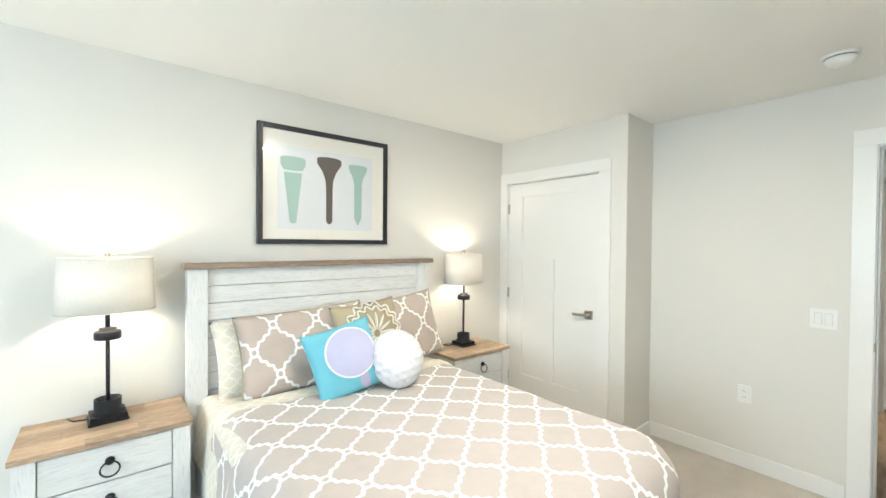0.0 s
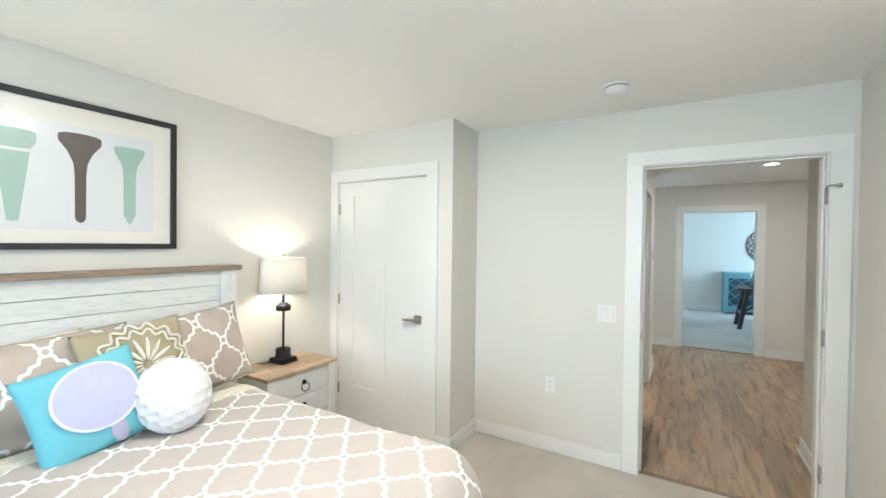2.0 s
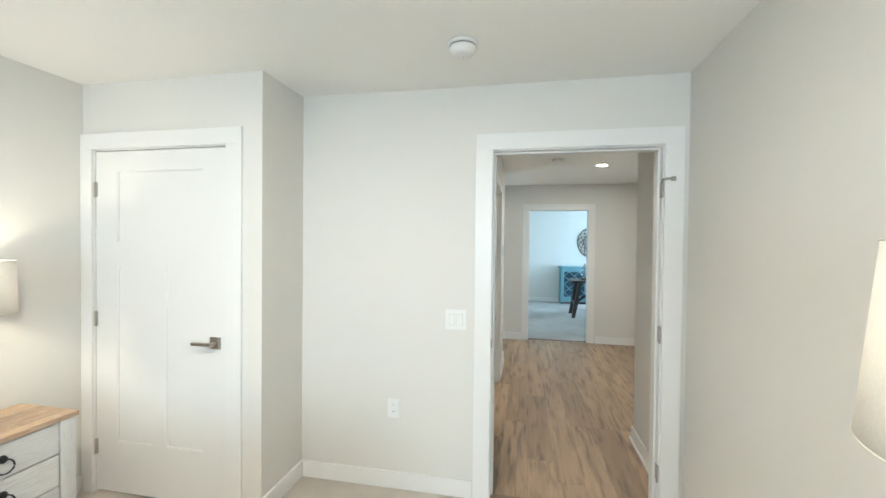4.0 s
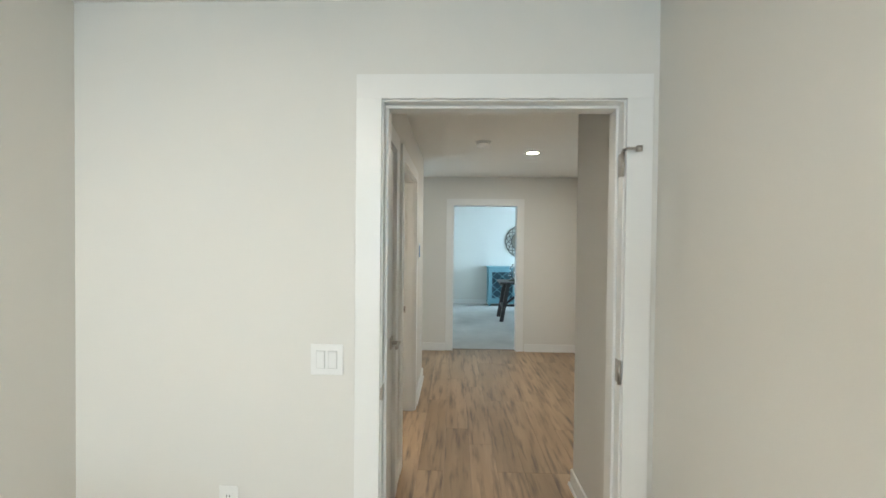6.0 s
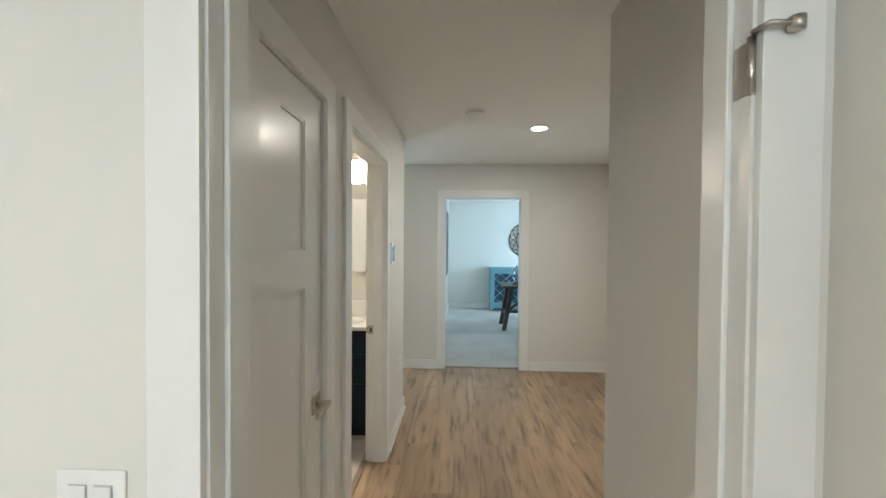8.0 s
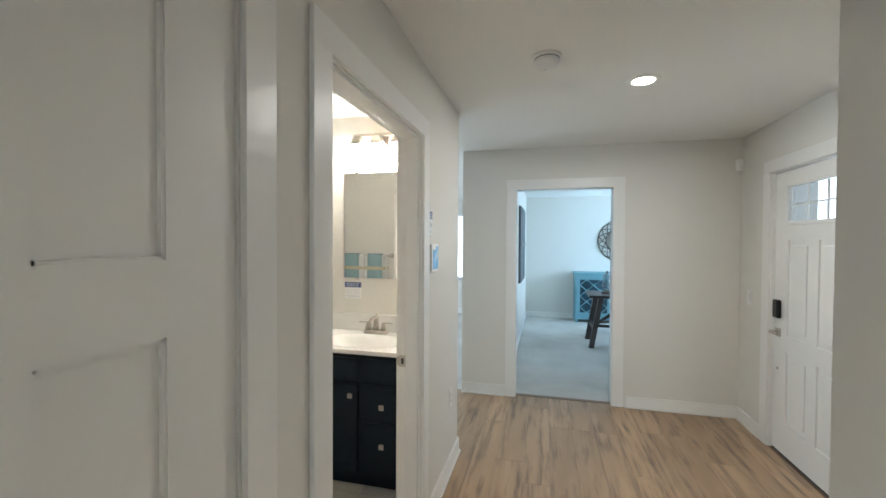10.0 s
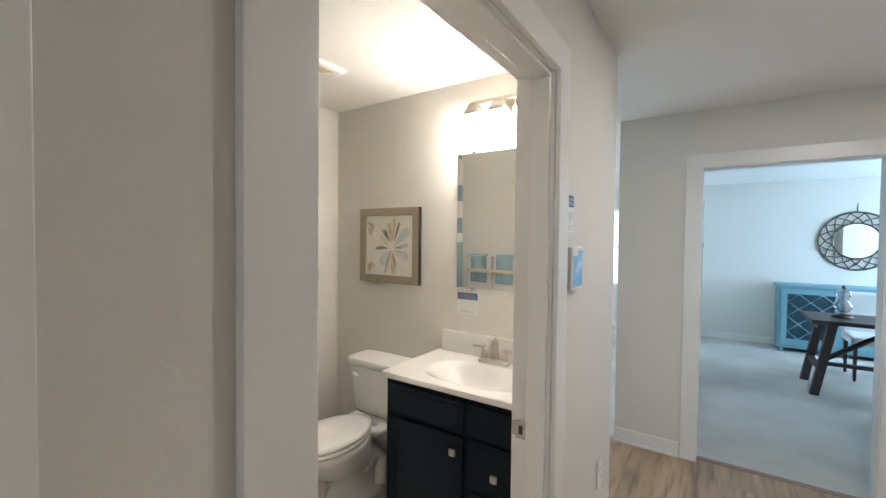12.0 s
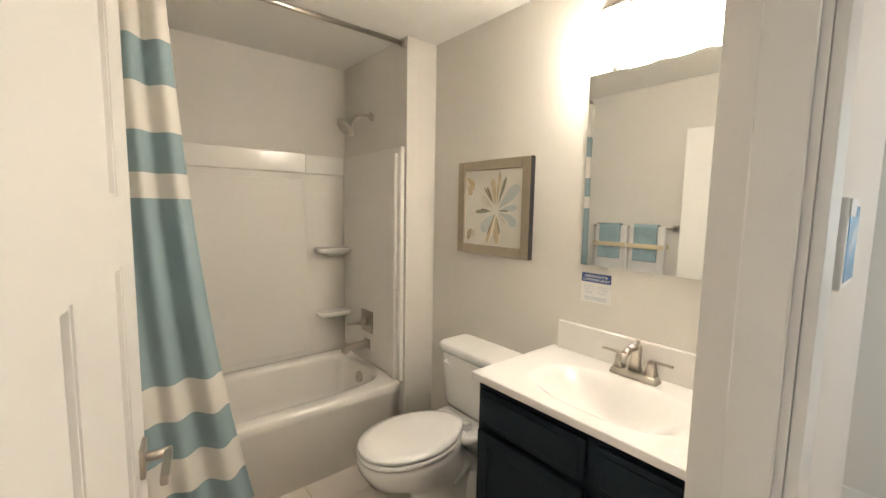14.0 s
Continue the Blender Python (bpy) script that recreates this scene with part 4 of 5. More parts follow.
gb = thing("golf_ball_pillow", 2.925, 1.965, 0.84, "round white plush golf ball pillow with dimples", "pillow")


def ball(u, v):
    a, b = u * 2 * math.pi, v * math.pi
    dim = abs(math.sin(a * 7 + (math.floor(v * 11) % 2) * 1.57)) * abs(math.sin(v * math.pi * 11))
    r = 0.168 - 0.011 * dim * math.sin(b)
    return (r * math.sin(b) * math.cos(a) * 0.90, r * math.sin(b) * math.sin(a) * 0.72, r * math.cos(b) * 0.97)


part("cover", sheet(140, 110, ball, closed_u=True), M_BALL, gb)
gb.matrix_world = pose(2.91, 1.975, 0.838, -18, -12, -8)

# ---- bedroom: nightstands and lamps ----


def nightstand(x, y):
    d = thing("nightstand", x, y, 0, "whitewashed nightstand with driftwood plank top and three drawers", "nightstand", "pair of nightstands")
    h = 0.627
    for i in range(6):
        y0 = -0.192 + i * 0.064
        x_cut = (-0.08, 0.10, -0.16, 0.05, -0.02, 0.14)[i]
        part("top_strip", box(-0.305, x_cut - 0.0004, y0, y0 + 0.0636, h, h + 0.024, 0.0015), M_OAK, d)
        part("top_strip", box(x_cut + 0.0004, 0.305, y0, y0 + 0.0636, h, h + 0.024, 0.0015), M_OAK, d)
    for x0, x1 in ((-0.295, -0.225), (0.225, 0.295)):
        for y0, y1 in ((-0.185, -0.145), (0.145, 0.185)):
            part("leg", box(x0, x1, y0, y1, 0, h, 0.003), M_WASHV, d)
    part("side_panel", box(-0.288, -0.270, -0.145, 0.145, 0.10, h), M_WASHV, d)
    part("side_panel", box(0.270, 0.288, -0.145, 0.145, 0.10, h), M_WASHV, d)
    part("back_panel", box(-0.225, 0.225, 0.16, 0.175, 0.10, h), M_WASHV, d)
    # Near-black frame behind the drawers: the shade in their gaps as colour.
    part("gap_shade_frame", box(-0.226, 0.226, -0.155, -0.14, 0.09, h), M_DARKSLOT, d)
    for z0, z1 in ((0.468, 0.620), (0.310, 0.462), (0.150, 0.304)):
        dr = part("drawer", box(-0.222, 0.222, -0.178, -0.154, z0, z1, 0.003), M_WASH, d)
        zc = z0 + 0.085
        pl = lathe([(0.0, 0.016), (0.008, 0.015), (0.016, 0.010), (0.018, 0.0)], 16)
        bmesh.ops.rotate(pl, cent=(0, 0, 0), matrix=Matrix.Rotation(radians(90), 3, "X"), verts=pl.verts)
        bmesh.ops.translate(pl, vec=(0, -0.178, zc), verts=pl.verts)
        ring = [(0.033 * math.sin(a), -0.190 - 0.006 * (1 - math.cos(a)), zc - 0.030 + 0.029 * math.cos(a)) for a in [i * math.pi / 14 for i in range(28)]]
        tube(ring, 0.0035, 7, bm=pl, closed=True)
        part("ring_pull", pl, M_IRON, dr, "dark iron ring pull")
    part("bottom_rail", box(-0.225, 0.225, -0.170, -0.15, 0.10, 0.147, 0.002), M_WASH, d)
    return d


ns = nightstand(1.65, 2.4575)
copy_thing(ns, pose(3.905, 2.4575, 0))


def bedside_lamp(x, y, rz):
    d = thing("bedside_lamp", x, y, 0.652, "lit black metal lamp with oval linen shade", "lamp", "pair of bedside lamps", rz)
    part("foot", box(-0.075, 0.075, -0.075, 0.075, 0.0, 0.008, 0.003, bm=box(-0.068, 0.068, -0.068, 0.068, 0.008, 0.034, 0.004)), M_IRON, d)
    part("base_drum", lathe([(0.062, 0.034), (0.064, 0.040), (0.056, 0.046), (0.052, 0.048), (0.052, 0.098), (0.047, 0.098), (0.047, 0.066), (0.0, 0.066)], 36), M_IRON, d)
    part("pole", tube([(0, 0, 0.066), (0, 0, 0.39)], 0.0085, 14), M_IRON, d)
    part("collar", lathe([(0.0, 0.378), (0.050, 0.378), (0.052, 0.383), (0.052, 0.413), (0.048, 0.417), (0.034, 0.419), (0.034, 0.431), (0.0, 0.433)], 36), M_IRON, d)
    part("neck", tube([(0, 0, 0.43), (0, 0, 0.55)], 0.010, 12), M_IRON, d)
    g = part("glass_cylinder", lathe([(0.050, 0.070), (0.050, 0.377)], 36, caps=False), M_SLEEVE, d, "clear glass sleeve")
    g.visible_shadow = False
    s = part("shade", lathe([(0.186, 0.510), (0.177, 0.758)], 48, sy=0.68, caps=False), M_SHADE, d, "oatmeal linen oval shade", thick=0.002)
    for r, z in ((0.186, 0.510), (0.177, 0.758)):
        pts = [(r * math.cos(a), 0.68 * r * math.sin(a), z) for a in [i * math.pi / 24 for i in range(48)]]
        part("hem", tube(pts, 0.0025, 6, closed=True), M_SHEET, s)
    sp = tube([(-0.176, 0, 0.748), (0.176, 0, 0.748)], 0.002, 6)
    tube([(0, -0.119, 0.748), (0, 0.119, 0.748)], 0.002, 6, bm=sp)
    part("spider", sp, M_NICKEL, d)
    part("finial", lathe([(0.004, 0.748), (0.004, 0.766), (0.011, 0.769), (0.011, 0.784), (0.0, 0.787)], 16), M_NICKEL, d, "nickel finial")
    part("cord", tube([(-0.07, 0.03, 0.006), (-0.12, 0.05, 0.004), (-0.14, 0.10, 0.004)], 0.003, 6), M_IRON, d)
    return d


for (_x, _y), _r in zip(BEDSIDE, (4, 2)):
    bedside_lamp(_x, _y, _r)

# framed picture over the bed
pf = thing("framed_picture", 2.7905, 2.66, 1.85, "black framed print of three golf tees", "picture")
for b in ((-0.4525, -0.4225, -0.369, 0.369), (0.4225, 0.4525, -0.369, 0.369), (-0.4225, 0.4225, -0.369, -0.339), (-0.4225, 0.4225, 0.339, 0.369)):
    part("frame", box(b[0], b[1], -0.034, -0.001, b[2], b[3], 0.002), M_BLACK, pf)
part("mat_board", box(-0.4225, 0.4225, -0.018, -0.002, -0.339, 0.339), M_MAT, pf, "cream mat board")
part("print_sheet", box(-0.332, 0.332, -0.0195, -0.018, -0.275, 0.245), M_PAPER, pf, "pale grey print sheet")


def tee(outline, material):
    part("tee_shape", prism(outline, "y", -0.0205, -0.0195), material, pf)


def mirrored(cx, half):
    return [(cx + a, z) for a, z in half] + [(cx - a, z) for a, z in reversed(half) if a > 0]


tee(mirrored(-0.2375, [(0.0, 0.186), (0.06, 0.182), (0.080, 0.172), (0.079, 0.130), (0.060, 0.098), (0.0, 0.094)]), M_SAGE)
tee(mirrored(-0.2375, [(0.0, 0.082), (0.058, 0.082), (0.020, -0.235), (0.0, -0.240)]), M_SAGE)
tee(mirrored(0.005, [(0.0, 0.212), (0.060, 0.208), (0.086, 0.198), (0.086, 0.165), (0.050, 0.115), (0.028, 0.06), (0.023, 0.0), (0.022, -0.215), (0.012, -0.232), (0.0, -0.236)]), M_UMBER)
tee(mirrored(0.2175, [(0.0, 0.186), (0.055, 0.184), (0.072, 0.176), (0.070, 0.150), (0.040, 0.095), (0.030, 0.05), (0.028, -0.185), (0.006, -0.232), (0.0, -0.234)]), M_SAGE)

# dresser and glass lamp by the south wall
dr = thing("dresser", 2.86, -0.59, 0, "whitewashed dresser with driftwood top", "dresser")
part("top", box(-0.56, 0.56, -0.20, 0.20, 0.826, 0.85, 0.003), M_OAK, dr)
part("body", box(-0.54, 0.54, -0.19, 0.18, 0.08, 0.826), M_WASH, dr)
for i in range(2):
    for j in range(3):
        part("drawer", box(-0.52 + i * 0.525, -0.005 + i * 0.525, 0.181, 0.198, 0.10 + j * 0.24, 0.33 + j * 0.24, 0.003), M_WASH, dr)
for x in (-0.53, 0.49):
    for y in (-0.18, 0.13):
        part("foot", box(x, x + 0.04, y, y + 0.04, 0, 0.08), M_WASHV, dr)
tl = thing("table_lamp", 3.16, -0.585, 0.85, "lit cream glass lamp with tapered drum shade", "lamp")
part("base", lathe([(0.0, 0.0), (0.075, 0.0), (0.075, 0.012), (0.060, 0.018), (0.10, 0.06), (0.122, 0.13), (0.125, 0.19), (0.115, 0.26), (0.085, 0.305), (0.035, 0.325), (0.026, 0.345), (0.026, 0.36), (0.0, 0.362)], 48), M_GLAZE, tl, "glossy cream glass base")
part("neck", tube([(0, 0, 0.36), (0, 0, 0.49)], 0.009, 12), M_NICKEL, tl)
_s = part("shade", lathe([(0.194, 0.398), (0.170, 0.680)], 56, caps=False), M_SHADE2, tl, "cream fabric shade", thick=0.002)
for r, z in ((0.194, 0.398), (0.170, 0.680)):
    part("hem", tube([(r * math.cos(a), r * math.sin(a), z) for a in [i * math.pi / 28 for i in range(56)]], 0.002, 6, closed=True), M_SHEET, _s)
part("spider", tube([(-0.171, 0, 0.67), (0.171, 0, 0.67)], 0.002, 6), M_NICKEL, tl)

# ---- bathroom ----


def loft(rings, n=56, cap=(True, True)):
    """Lofts rings (cx, cy, z, half x, half y, power): rounded outlines from ellipse (2) to near box."""
    tmp = bmesh.new()
    made = []
    for cx, cy, z, ax, ay, p in rings:
        row = []
        for i in range(n):
            a = 2 * math.pi * i / n
            c, s = math.cos(a), math.sin(a)
            k = (abs(c) ** p + abs(s) ** p) ** (-1 / p)
            row.append(tmp.verts.new((cx + ax * c * k, cy + ay * s * k, z)))
        made.append(row)
    for a, b in zip(made, made[1:]):
        for i in range(n):
            tmp.faces.new((a[i], a[(i + 1) % n], b[(i + 1) % n], b[i])).smooth = True
    if cap[0]:
        tmp.faces.new(made[0][::-1])
    if cap[1]:
        tmp.faces.new(made[-1])
    bmesh.ops.recalc_face_normals(tmp, faces=tmp.faces)
    return tmp


tub = thing("bathtub", 6.835, 2.58, 0, "glossy white alcove bathtub with moulded surround", "bathtub")
part("tub_shell", loft([
    (0, 0, 0.002, 0.755, 0.372, 40), (0, 0, 0.36, 0.756, 0.374, 40), (0, 0, 0.372, 0.757, 0.384, 40), (0, 0, 0.415, 0.758, 0.386, 40), (0, 0, 0.428, 0.754, 0.380, 40),
    (0, 0, 0.430, 0.74, 0.365, 30), (0.01, 0.01, 0.430, 0.690, 0.305, 7), (0.01, 0.01, 0.424, 0.678, 0.294, 6), (0.01, 0.01, 0.40, 0.672, 0.285, 6),
    (0.005, 0.01, 0.20, 0.655, 0.26, 5), (-0.01, 0.01, 0.12, 0.59, 0.235, 4.5), (-0.01, 0.01, 0.095, 0.53, 0.20, 4)], 96), M_ACRYL, tub)
part("back_panel", box(-0.760, 0.745, 0.375, 0.388, 0.431, 1.83, 0.004), M_ACRYL, tub)
part("end_panel", box(0.7455, 0.762, -0.345, 0.373, 0.431, 1.83, 0.004), M_ACRYL, tub)
part("end_panel", box(-0.763, -0.747, -0.345, 0.373, 0.431, 1.83, 0.004), M_ACRYL, tub)
part("edge_column", box(0.722, 0.7452, -0.345, -0.27, 0.431, 1.80, 0.010, seg=4), M_ACRYL, tub)
part("edge_flange", box(0.735, 0.764, -0.385, -0.346, 0.431, 1.835, 0.008, seg=3), M_ACRYL, tub)
part("ledge", box(-0.70, 0.46, 0.352, 0.3745, 1.70, 1.83, 0.008, seg=3), M_ACRYL, tub)
part("ledge", box(0.4605, 0.744, 0.360, 0.3745, 1.70, 1.815, 0.006, seg=3), M_ACRYL, tub)
part("raised_field", box(-0.70, 0.46, 0.362, 0.3745, 0.47, 1.66, 0.006, seg=3), M_ACRYL, tub)
for z in (1.195, 0.747):
    sh = loft([(0.66, 0.335, z - 0.060, 0.06, 0.035, 4), (0.64, 0.318, z - 0.036, 0.105, 0.056, 4), (0.63, 0.308, z - 0.028, 0.116, 0.068, 5), (0.63, 0.308, z - 0.006, 0.118, 0.070, 5), (0.63, 0.308, z, 0.112, 0.064, 5)], 40)
    part("soap_shelf", sh, M_ACRYL, tub)
part("overflow_plate", tube([(0.684, 0.005, 0.345), (0.664, 0.005, 0.350)], 0.036, 24), M_NICKEL, tub, "round nickel overflow plate")
sv = thing("tub_spout", 7.5795, 2.60, 0.56, "brushed nickel tub spout and valve", "tap")
part("flange", box(-0.010, 0.0, -0.034, 0.034, -0.034, 0.034, 0.003), M_NICKEL, sv)
_p = prism([(-0.01, -0.022), (-0.01, 0.024), (-0.14, 0.018), (-0.184, 0.004), (-0.186, -0.034), (-0.150, -0.034), (-0.138, -0.016)], "y", -0.022, 0.022)
bmesh.ops.bevel(_p, geom=_p.edges[:], offset=0.005, segments=2, affect="EDGES")
part("spout", _p, M_NICKEL, sv)
part("diverter", tube([(-0.160, 0, 0.008), (-0.160, 0, 0.035)], [0.006, 0.009], 10), M_NICKEL, sv)
vv = thing("shower_valve", 7.5795, 2.60, 0.715, "square brushed nickel shower valve with lever", "shower valve")
part("plate", box(-0.008, 0.0, -0.075, 0.075, -0.075, 0.075, 0.003), M_NICKEL, vv)
part("hub", tube([(-0.008, 0, 0), (-0.055, 0, 0)], [0.030, 0.022], 20), M_NICKEL, vv)
part("lever", box(-0.085, -0.045, -0.012, 0.012, -0.014, 0.010, 0.004, bm=box(-0.150, -0.075, -0.010, 0.010, -0.008, 0.006, 0.004)), M_NICKEL, vv)
sh = thing("wall_shower", 7.6, 2.58, 2.06, "brushed nickel shower head on a curved arm", "shower head")
part("flange", tube([(0, 0, 0), (-0.010, 0, 0)], [0.030, 0.024], 20), M_NICKEL, sh)
part("arm", tube([(-0.005, 0, 0), (-0.06, 0, 0.004), (-0.11, 0, -0.015), (-0.15, 0, -0.055)], 0.0095, 12), M_NICKEL, sh)
_p = lathe([(0.016, 0.05), (0.02, 0.03), (0.05, 0.012), (0.062, 0.004), (0.062, -0.008), (0.056, -0.012), (0.0, -0.012)], 32)
bmesh.ops.rotate(_p, cent=(0, 0, 0), matrix=Matrix.Rotation(radians(48), 3, "Y"), verts=_p.verts)
bmesh.ops.translate(_p, vec=(-0.185, 0, -0.09), verts=_p.verts)
_hd = part("head", _p, M_NICKEL, sh)
_p = lathe([(0.054, -0.0125), (0.050, -0.015), (0.0, -0.015)], 32)
bmesh.ops.rotate(_p, cent=(0, 0, 0), matrix=Matrix.Rotation(radians(48), 3, "Y"), verts=_p.verts)
bmesh.ops.translate(_p, vec=(-0.185, 0, -0.09), verts=_p.verts)
part("spray_face", _p, M_NICKEL, _hd, "grey nozzle face")
_p = None
for _r, _k in ((0.012, 6), (0.026, 12), (0.040, 18)):
    for i in range(_k):
        _a = i * 2 * math.pi / _k
        _p = lathe([(0.003, -0.0148), (0.002, -0.018), (0.0, -0.018)], 6, bm=_p, at=(_r * math.cos(_a), _r * math.sin(_a), 0))
bmesh.ops.rotate(_p, cent=(0, 0, 0), matrix=Matrix.Rotation(radians(48), 3, "Y"), verts=_p.verts)
bmesh.ops.translate(_p, vec=(-0.185, 0, -0.09), verts=_p.verts)
part("nozzles", _p, M_DARKSLOT, _hd, "dark rubber spray nozzles")

rod = thing("shower_curtain_rod", 6.835, 2.205, 2.402, "brushed nickel tension rod below the ceiling", "curtain rod")
part("rod", tube([(-0.745, 0, 0), (0.745, 0, 0)], 0.0125, 16), M_NICKEL, rod)
part("end_cap", tube([(0.74, 0, 0), (0.764, 0, 0)], 0.022, 18), M_NICKEL, rod)
part("end_cap", tube([(-0.74, 0, 0), (-0.764, 0, 0)], 0.022, 18), M_NICKEL, rod)


def curtain_fn(u, v):
    z = 2.37 * (1 - v) + 0.10 * v
    spread = 0.365 + 0.12 * v + 0.15 * v ** 2.5
    x = 6.095 + spread * u
    amp = 0.020 + 0.006 * v
    y = 2.150 + amp * math.sin(u * 2 * math.pi * 4.2 + 0.7 * v) + 0.012 * math.sin(u * 17 + 3 * v) - 0.02 * v
    return (x, y, z)


cu = thing("shower_curtain", 0, 0, 0, "blue and white striped fabric shower curtain, drawn aside", "shower curtain")
part("cloth", sheet(150, 60, curtain_fn), M_CURTAIN, cu, thick=0.003)
for i in range(8):
    x = 6.11 + i * 0.047
    pts = [(x, 2.190 + 0.030 * math.cos(a), 2.392 + 0.030 * math.sin(a)) for a in [k * math.pi / 8 for k in range(16)]]
    part("ring", tube(pts, 0.002, 6, closed=True), M_NICKEL, cu)

# toilet
to = thing("toilet", 7.405, 1.618, 0, "white two-piece toilet with closed lid", "toilet")
part("bowl", loft([(0.06, 0, 0.003, 0.24, 0.105, 3), (0.06, 0, 0.05, 0.235, 0.10, 3), (0.07, 0, 0.14, 0.20, 0.085, 2.6), (0.03, 0, 0.22, 0.22, 0.12, 2.4), (-0.10, 0, 0.29, 0.255, 0.150, 2.2), (-0.13, 0, 0.35, 0.265, 0.172, 2.2), (-0.135, 0, 0.380, 0.266, 0.178, 2.2), (-0.135, 0, 0.392, 0.260, 0.172, 2.2)]), M_PORC, to)
part("trapway", tube([(0.02, -0.060, 0.20), (0.12, -0.064, 0.26), (0.19, -0.062, 0.20), (0.17, -0.062, 0.09), (0.24, -0.06, 0.05)], 0.045, 14), M_PORC, to)
part("deck", loft([(0.27, 0, 0.20, 0.07, 0.07, 3), (0.25, 0, 0.30, 0.10, 0.10, 3), (0.21, 0, 0.355, 0.155, 0.135, 4), (0.21, 0, 0.385, 0.165, 0.165, 4), (0.21, 0, 0.398, 0.16, 0.16, 4)], 40), M_PORC, to)
part("seat", loft([(-0.138, 0, 0.394, 0.256, 0.176, 2.2), (-0.138, 0, 0.402, 0.262, 0.182, 2.2), (-0.138, 0, 0.415, 0.260, 0.180, 2.2)]), M_PORC, to)
part("lid", loft([(-0.136, 0, 0.4185, 0.256, 0.176, 2.2), (-0.136, 0, 0.424, 0.261, 0.181, 2.2), (-0.135, 0, 0.434, 0.256, 0.176, 2.2), (-0.132, 0, 0.442, 0.215, 0.145, 2.2), (-0.13, 0, 0.445, 0.11, 0.075, 2.2)]), M_PORC, to)
for y in (-0.07, 0.07):
    part("hinge_cap", box(0.098, 0.135, y - 0.025, y + 0.025, 0.396, 0.430, 0.008), M_PORC, to)
for _o in to.children:
    if _o.name.split(".")[0] in ("seat", "lid", "bowl"):
        for _v in _o.data.vertices:
            _v.co.y *= 1.0 - 0.24 * min(1.0, max(0.0, (_v.co.x + 0.16) / 0.28)) ** 1.6
for _o in to.children:
    _o.data.transform(Matrix.Diagonal((1.0, 1.0, 1.105, 1.0)))
part("tank", loft([(0.287, 0, 0.438, 0.082, 0.185, 7), (0.287, 0, 0.465, 0.092, 0.205, 7), (0.287, 0, 0.735, 0.100, 0.222, 8)], 56), M_PORC, to)
part("tank_lid", loft([(0.283, 0, 0.737, 0.108, 0.232, 8), (0.283, 0, 0.742, 0.112, 0.236, 8), (0.283, 0, 0.770, 0.112, 0.236, 8), (0.283, 0, 0.781, 0.104, 0.228, 8)], 56), M_PORC, to)
part("flush_lever", tube([(0.197, 0.165, 0.685), (0.176, 0.165, 0.685), (0.174, 0.125, 0.682)], [0.010, 0.009, 0.006], 10), M_PLASTIC, to, "white flush lever")

# vanity
va = thing("vanity_cabinet", 7.56, 0.86, 0, "navy shaker vanity cabinet with square nickel knobs", "cabinet")
x0 = -0.245
part("body", box(x0, 0.246, -0.405, 0.395, 0.10, 0.735), M_NAVY, va)
part("face_frame", box(x0, x0 + 0.02, -0.405, 0.395, 0.7355, 0.845), M_NAVY, va)
part("side_panel", box(x0 + 0.02, 0.246, -0.405, -0.387, 0.7355, 0.845), M_NAVY, va)
part("side_panel", box(x0 + 0.02, 0.246, 0.377, 0.395, 0.7355, 0.845), M_NAVY, va)
part("toe_kick", box(x0 + 0.06, 0.246, -0.405, 0.395, 0.003, 0.10), M_NAVY, va)


def front(y0, y1, z0, z1, kind, shaker):
    r = part(kind, box(x0 - 0.018, x0 - 0.0005, y0, y1, z0, z1, 0.003), M_NAVY, va)
    if shaker:
        f = 0.052
        for b in ((y0, y0 + f, z0, z1), (y1 - f, y1, z0, z1), (y0 + f, y1 - f, z0, z0 + f), (y0 + f, y1 - f, z1 - f, z1)):
            part("rail", box(x0 - 0.026, x0 - 0.0182, b[0], b[1], b[2], b[3], 0.002), M_NAVY, r)
    else:
        part("raised_field", box(x0 - 0.024, x0 - 0.0182, y0 + 0.018, y1 - 0.018, z0 + 0.018, z1 - 0.018, 0.003), M_NAVY, r)
    return r


def knob(parent, y, z):
    k = box(x0 - 0.052, x0 - 0.040, y - 0.015, y + 0.015, z - 0.015, z + 0.015, 0.003)
    tube([(x0 - 0.02, y, z), (x0 - 0.042, y, z)], 0.006, 10, bm=k)
    part("knob", k, M_NICKEL, parent, "square nickel knob")


front(-0.06, 0.375, 0.685, 0.82, "drawer_front", False)
_d = front(-0.06, 0.375, 0.125, 0.665, "cabinet_door", True)
knob(_d, -0.022, 0.600)
for z0, z1 in ((0.685, 0.82), (0.455, 0.665), (0.125, 0.435)):
    _d = front(-0.385, -0.095, z0, z1, "drawer_front", False)
    if z1 < 0.8:
        knob(_d, -0.225, (z0 + z1) / 2 + (-0.012 if z0 > 0.4 else 0.035))
vt = thing("washbasin_counter", 7.55, 0.86, 0.846, "white cultured marble vanity top with basin", "sink")


def top_fn():
    """The slab with its scooped basin, as one grid with turned-down edges."""
    def fn(u, v):
        x, y = -0.257 + 0.515 * u, -0.415 + 0.83 * v
        a, b = (x + 0.030) / 0.175, (y - 0.0) / 0.285
        d = (abs(a) ** 2.6 + abs(b) ** 2.6) ** (1 / 2.6)
        z = 0.028
        if d < 1:
            k = min(1.0, (1 - d) / 0.75)
            z = 0.028 - 0.115 * (k * k * (3 - 2 * k))
        return (x, y, z)
    return fn


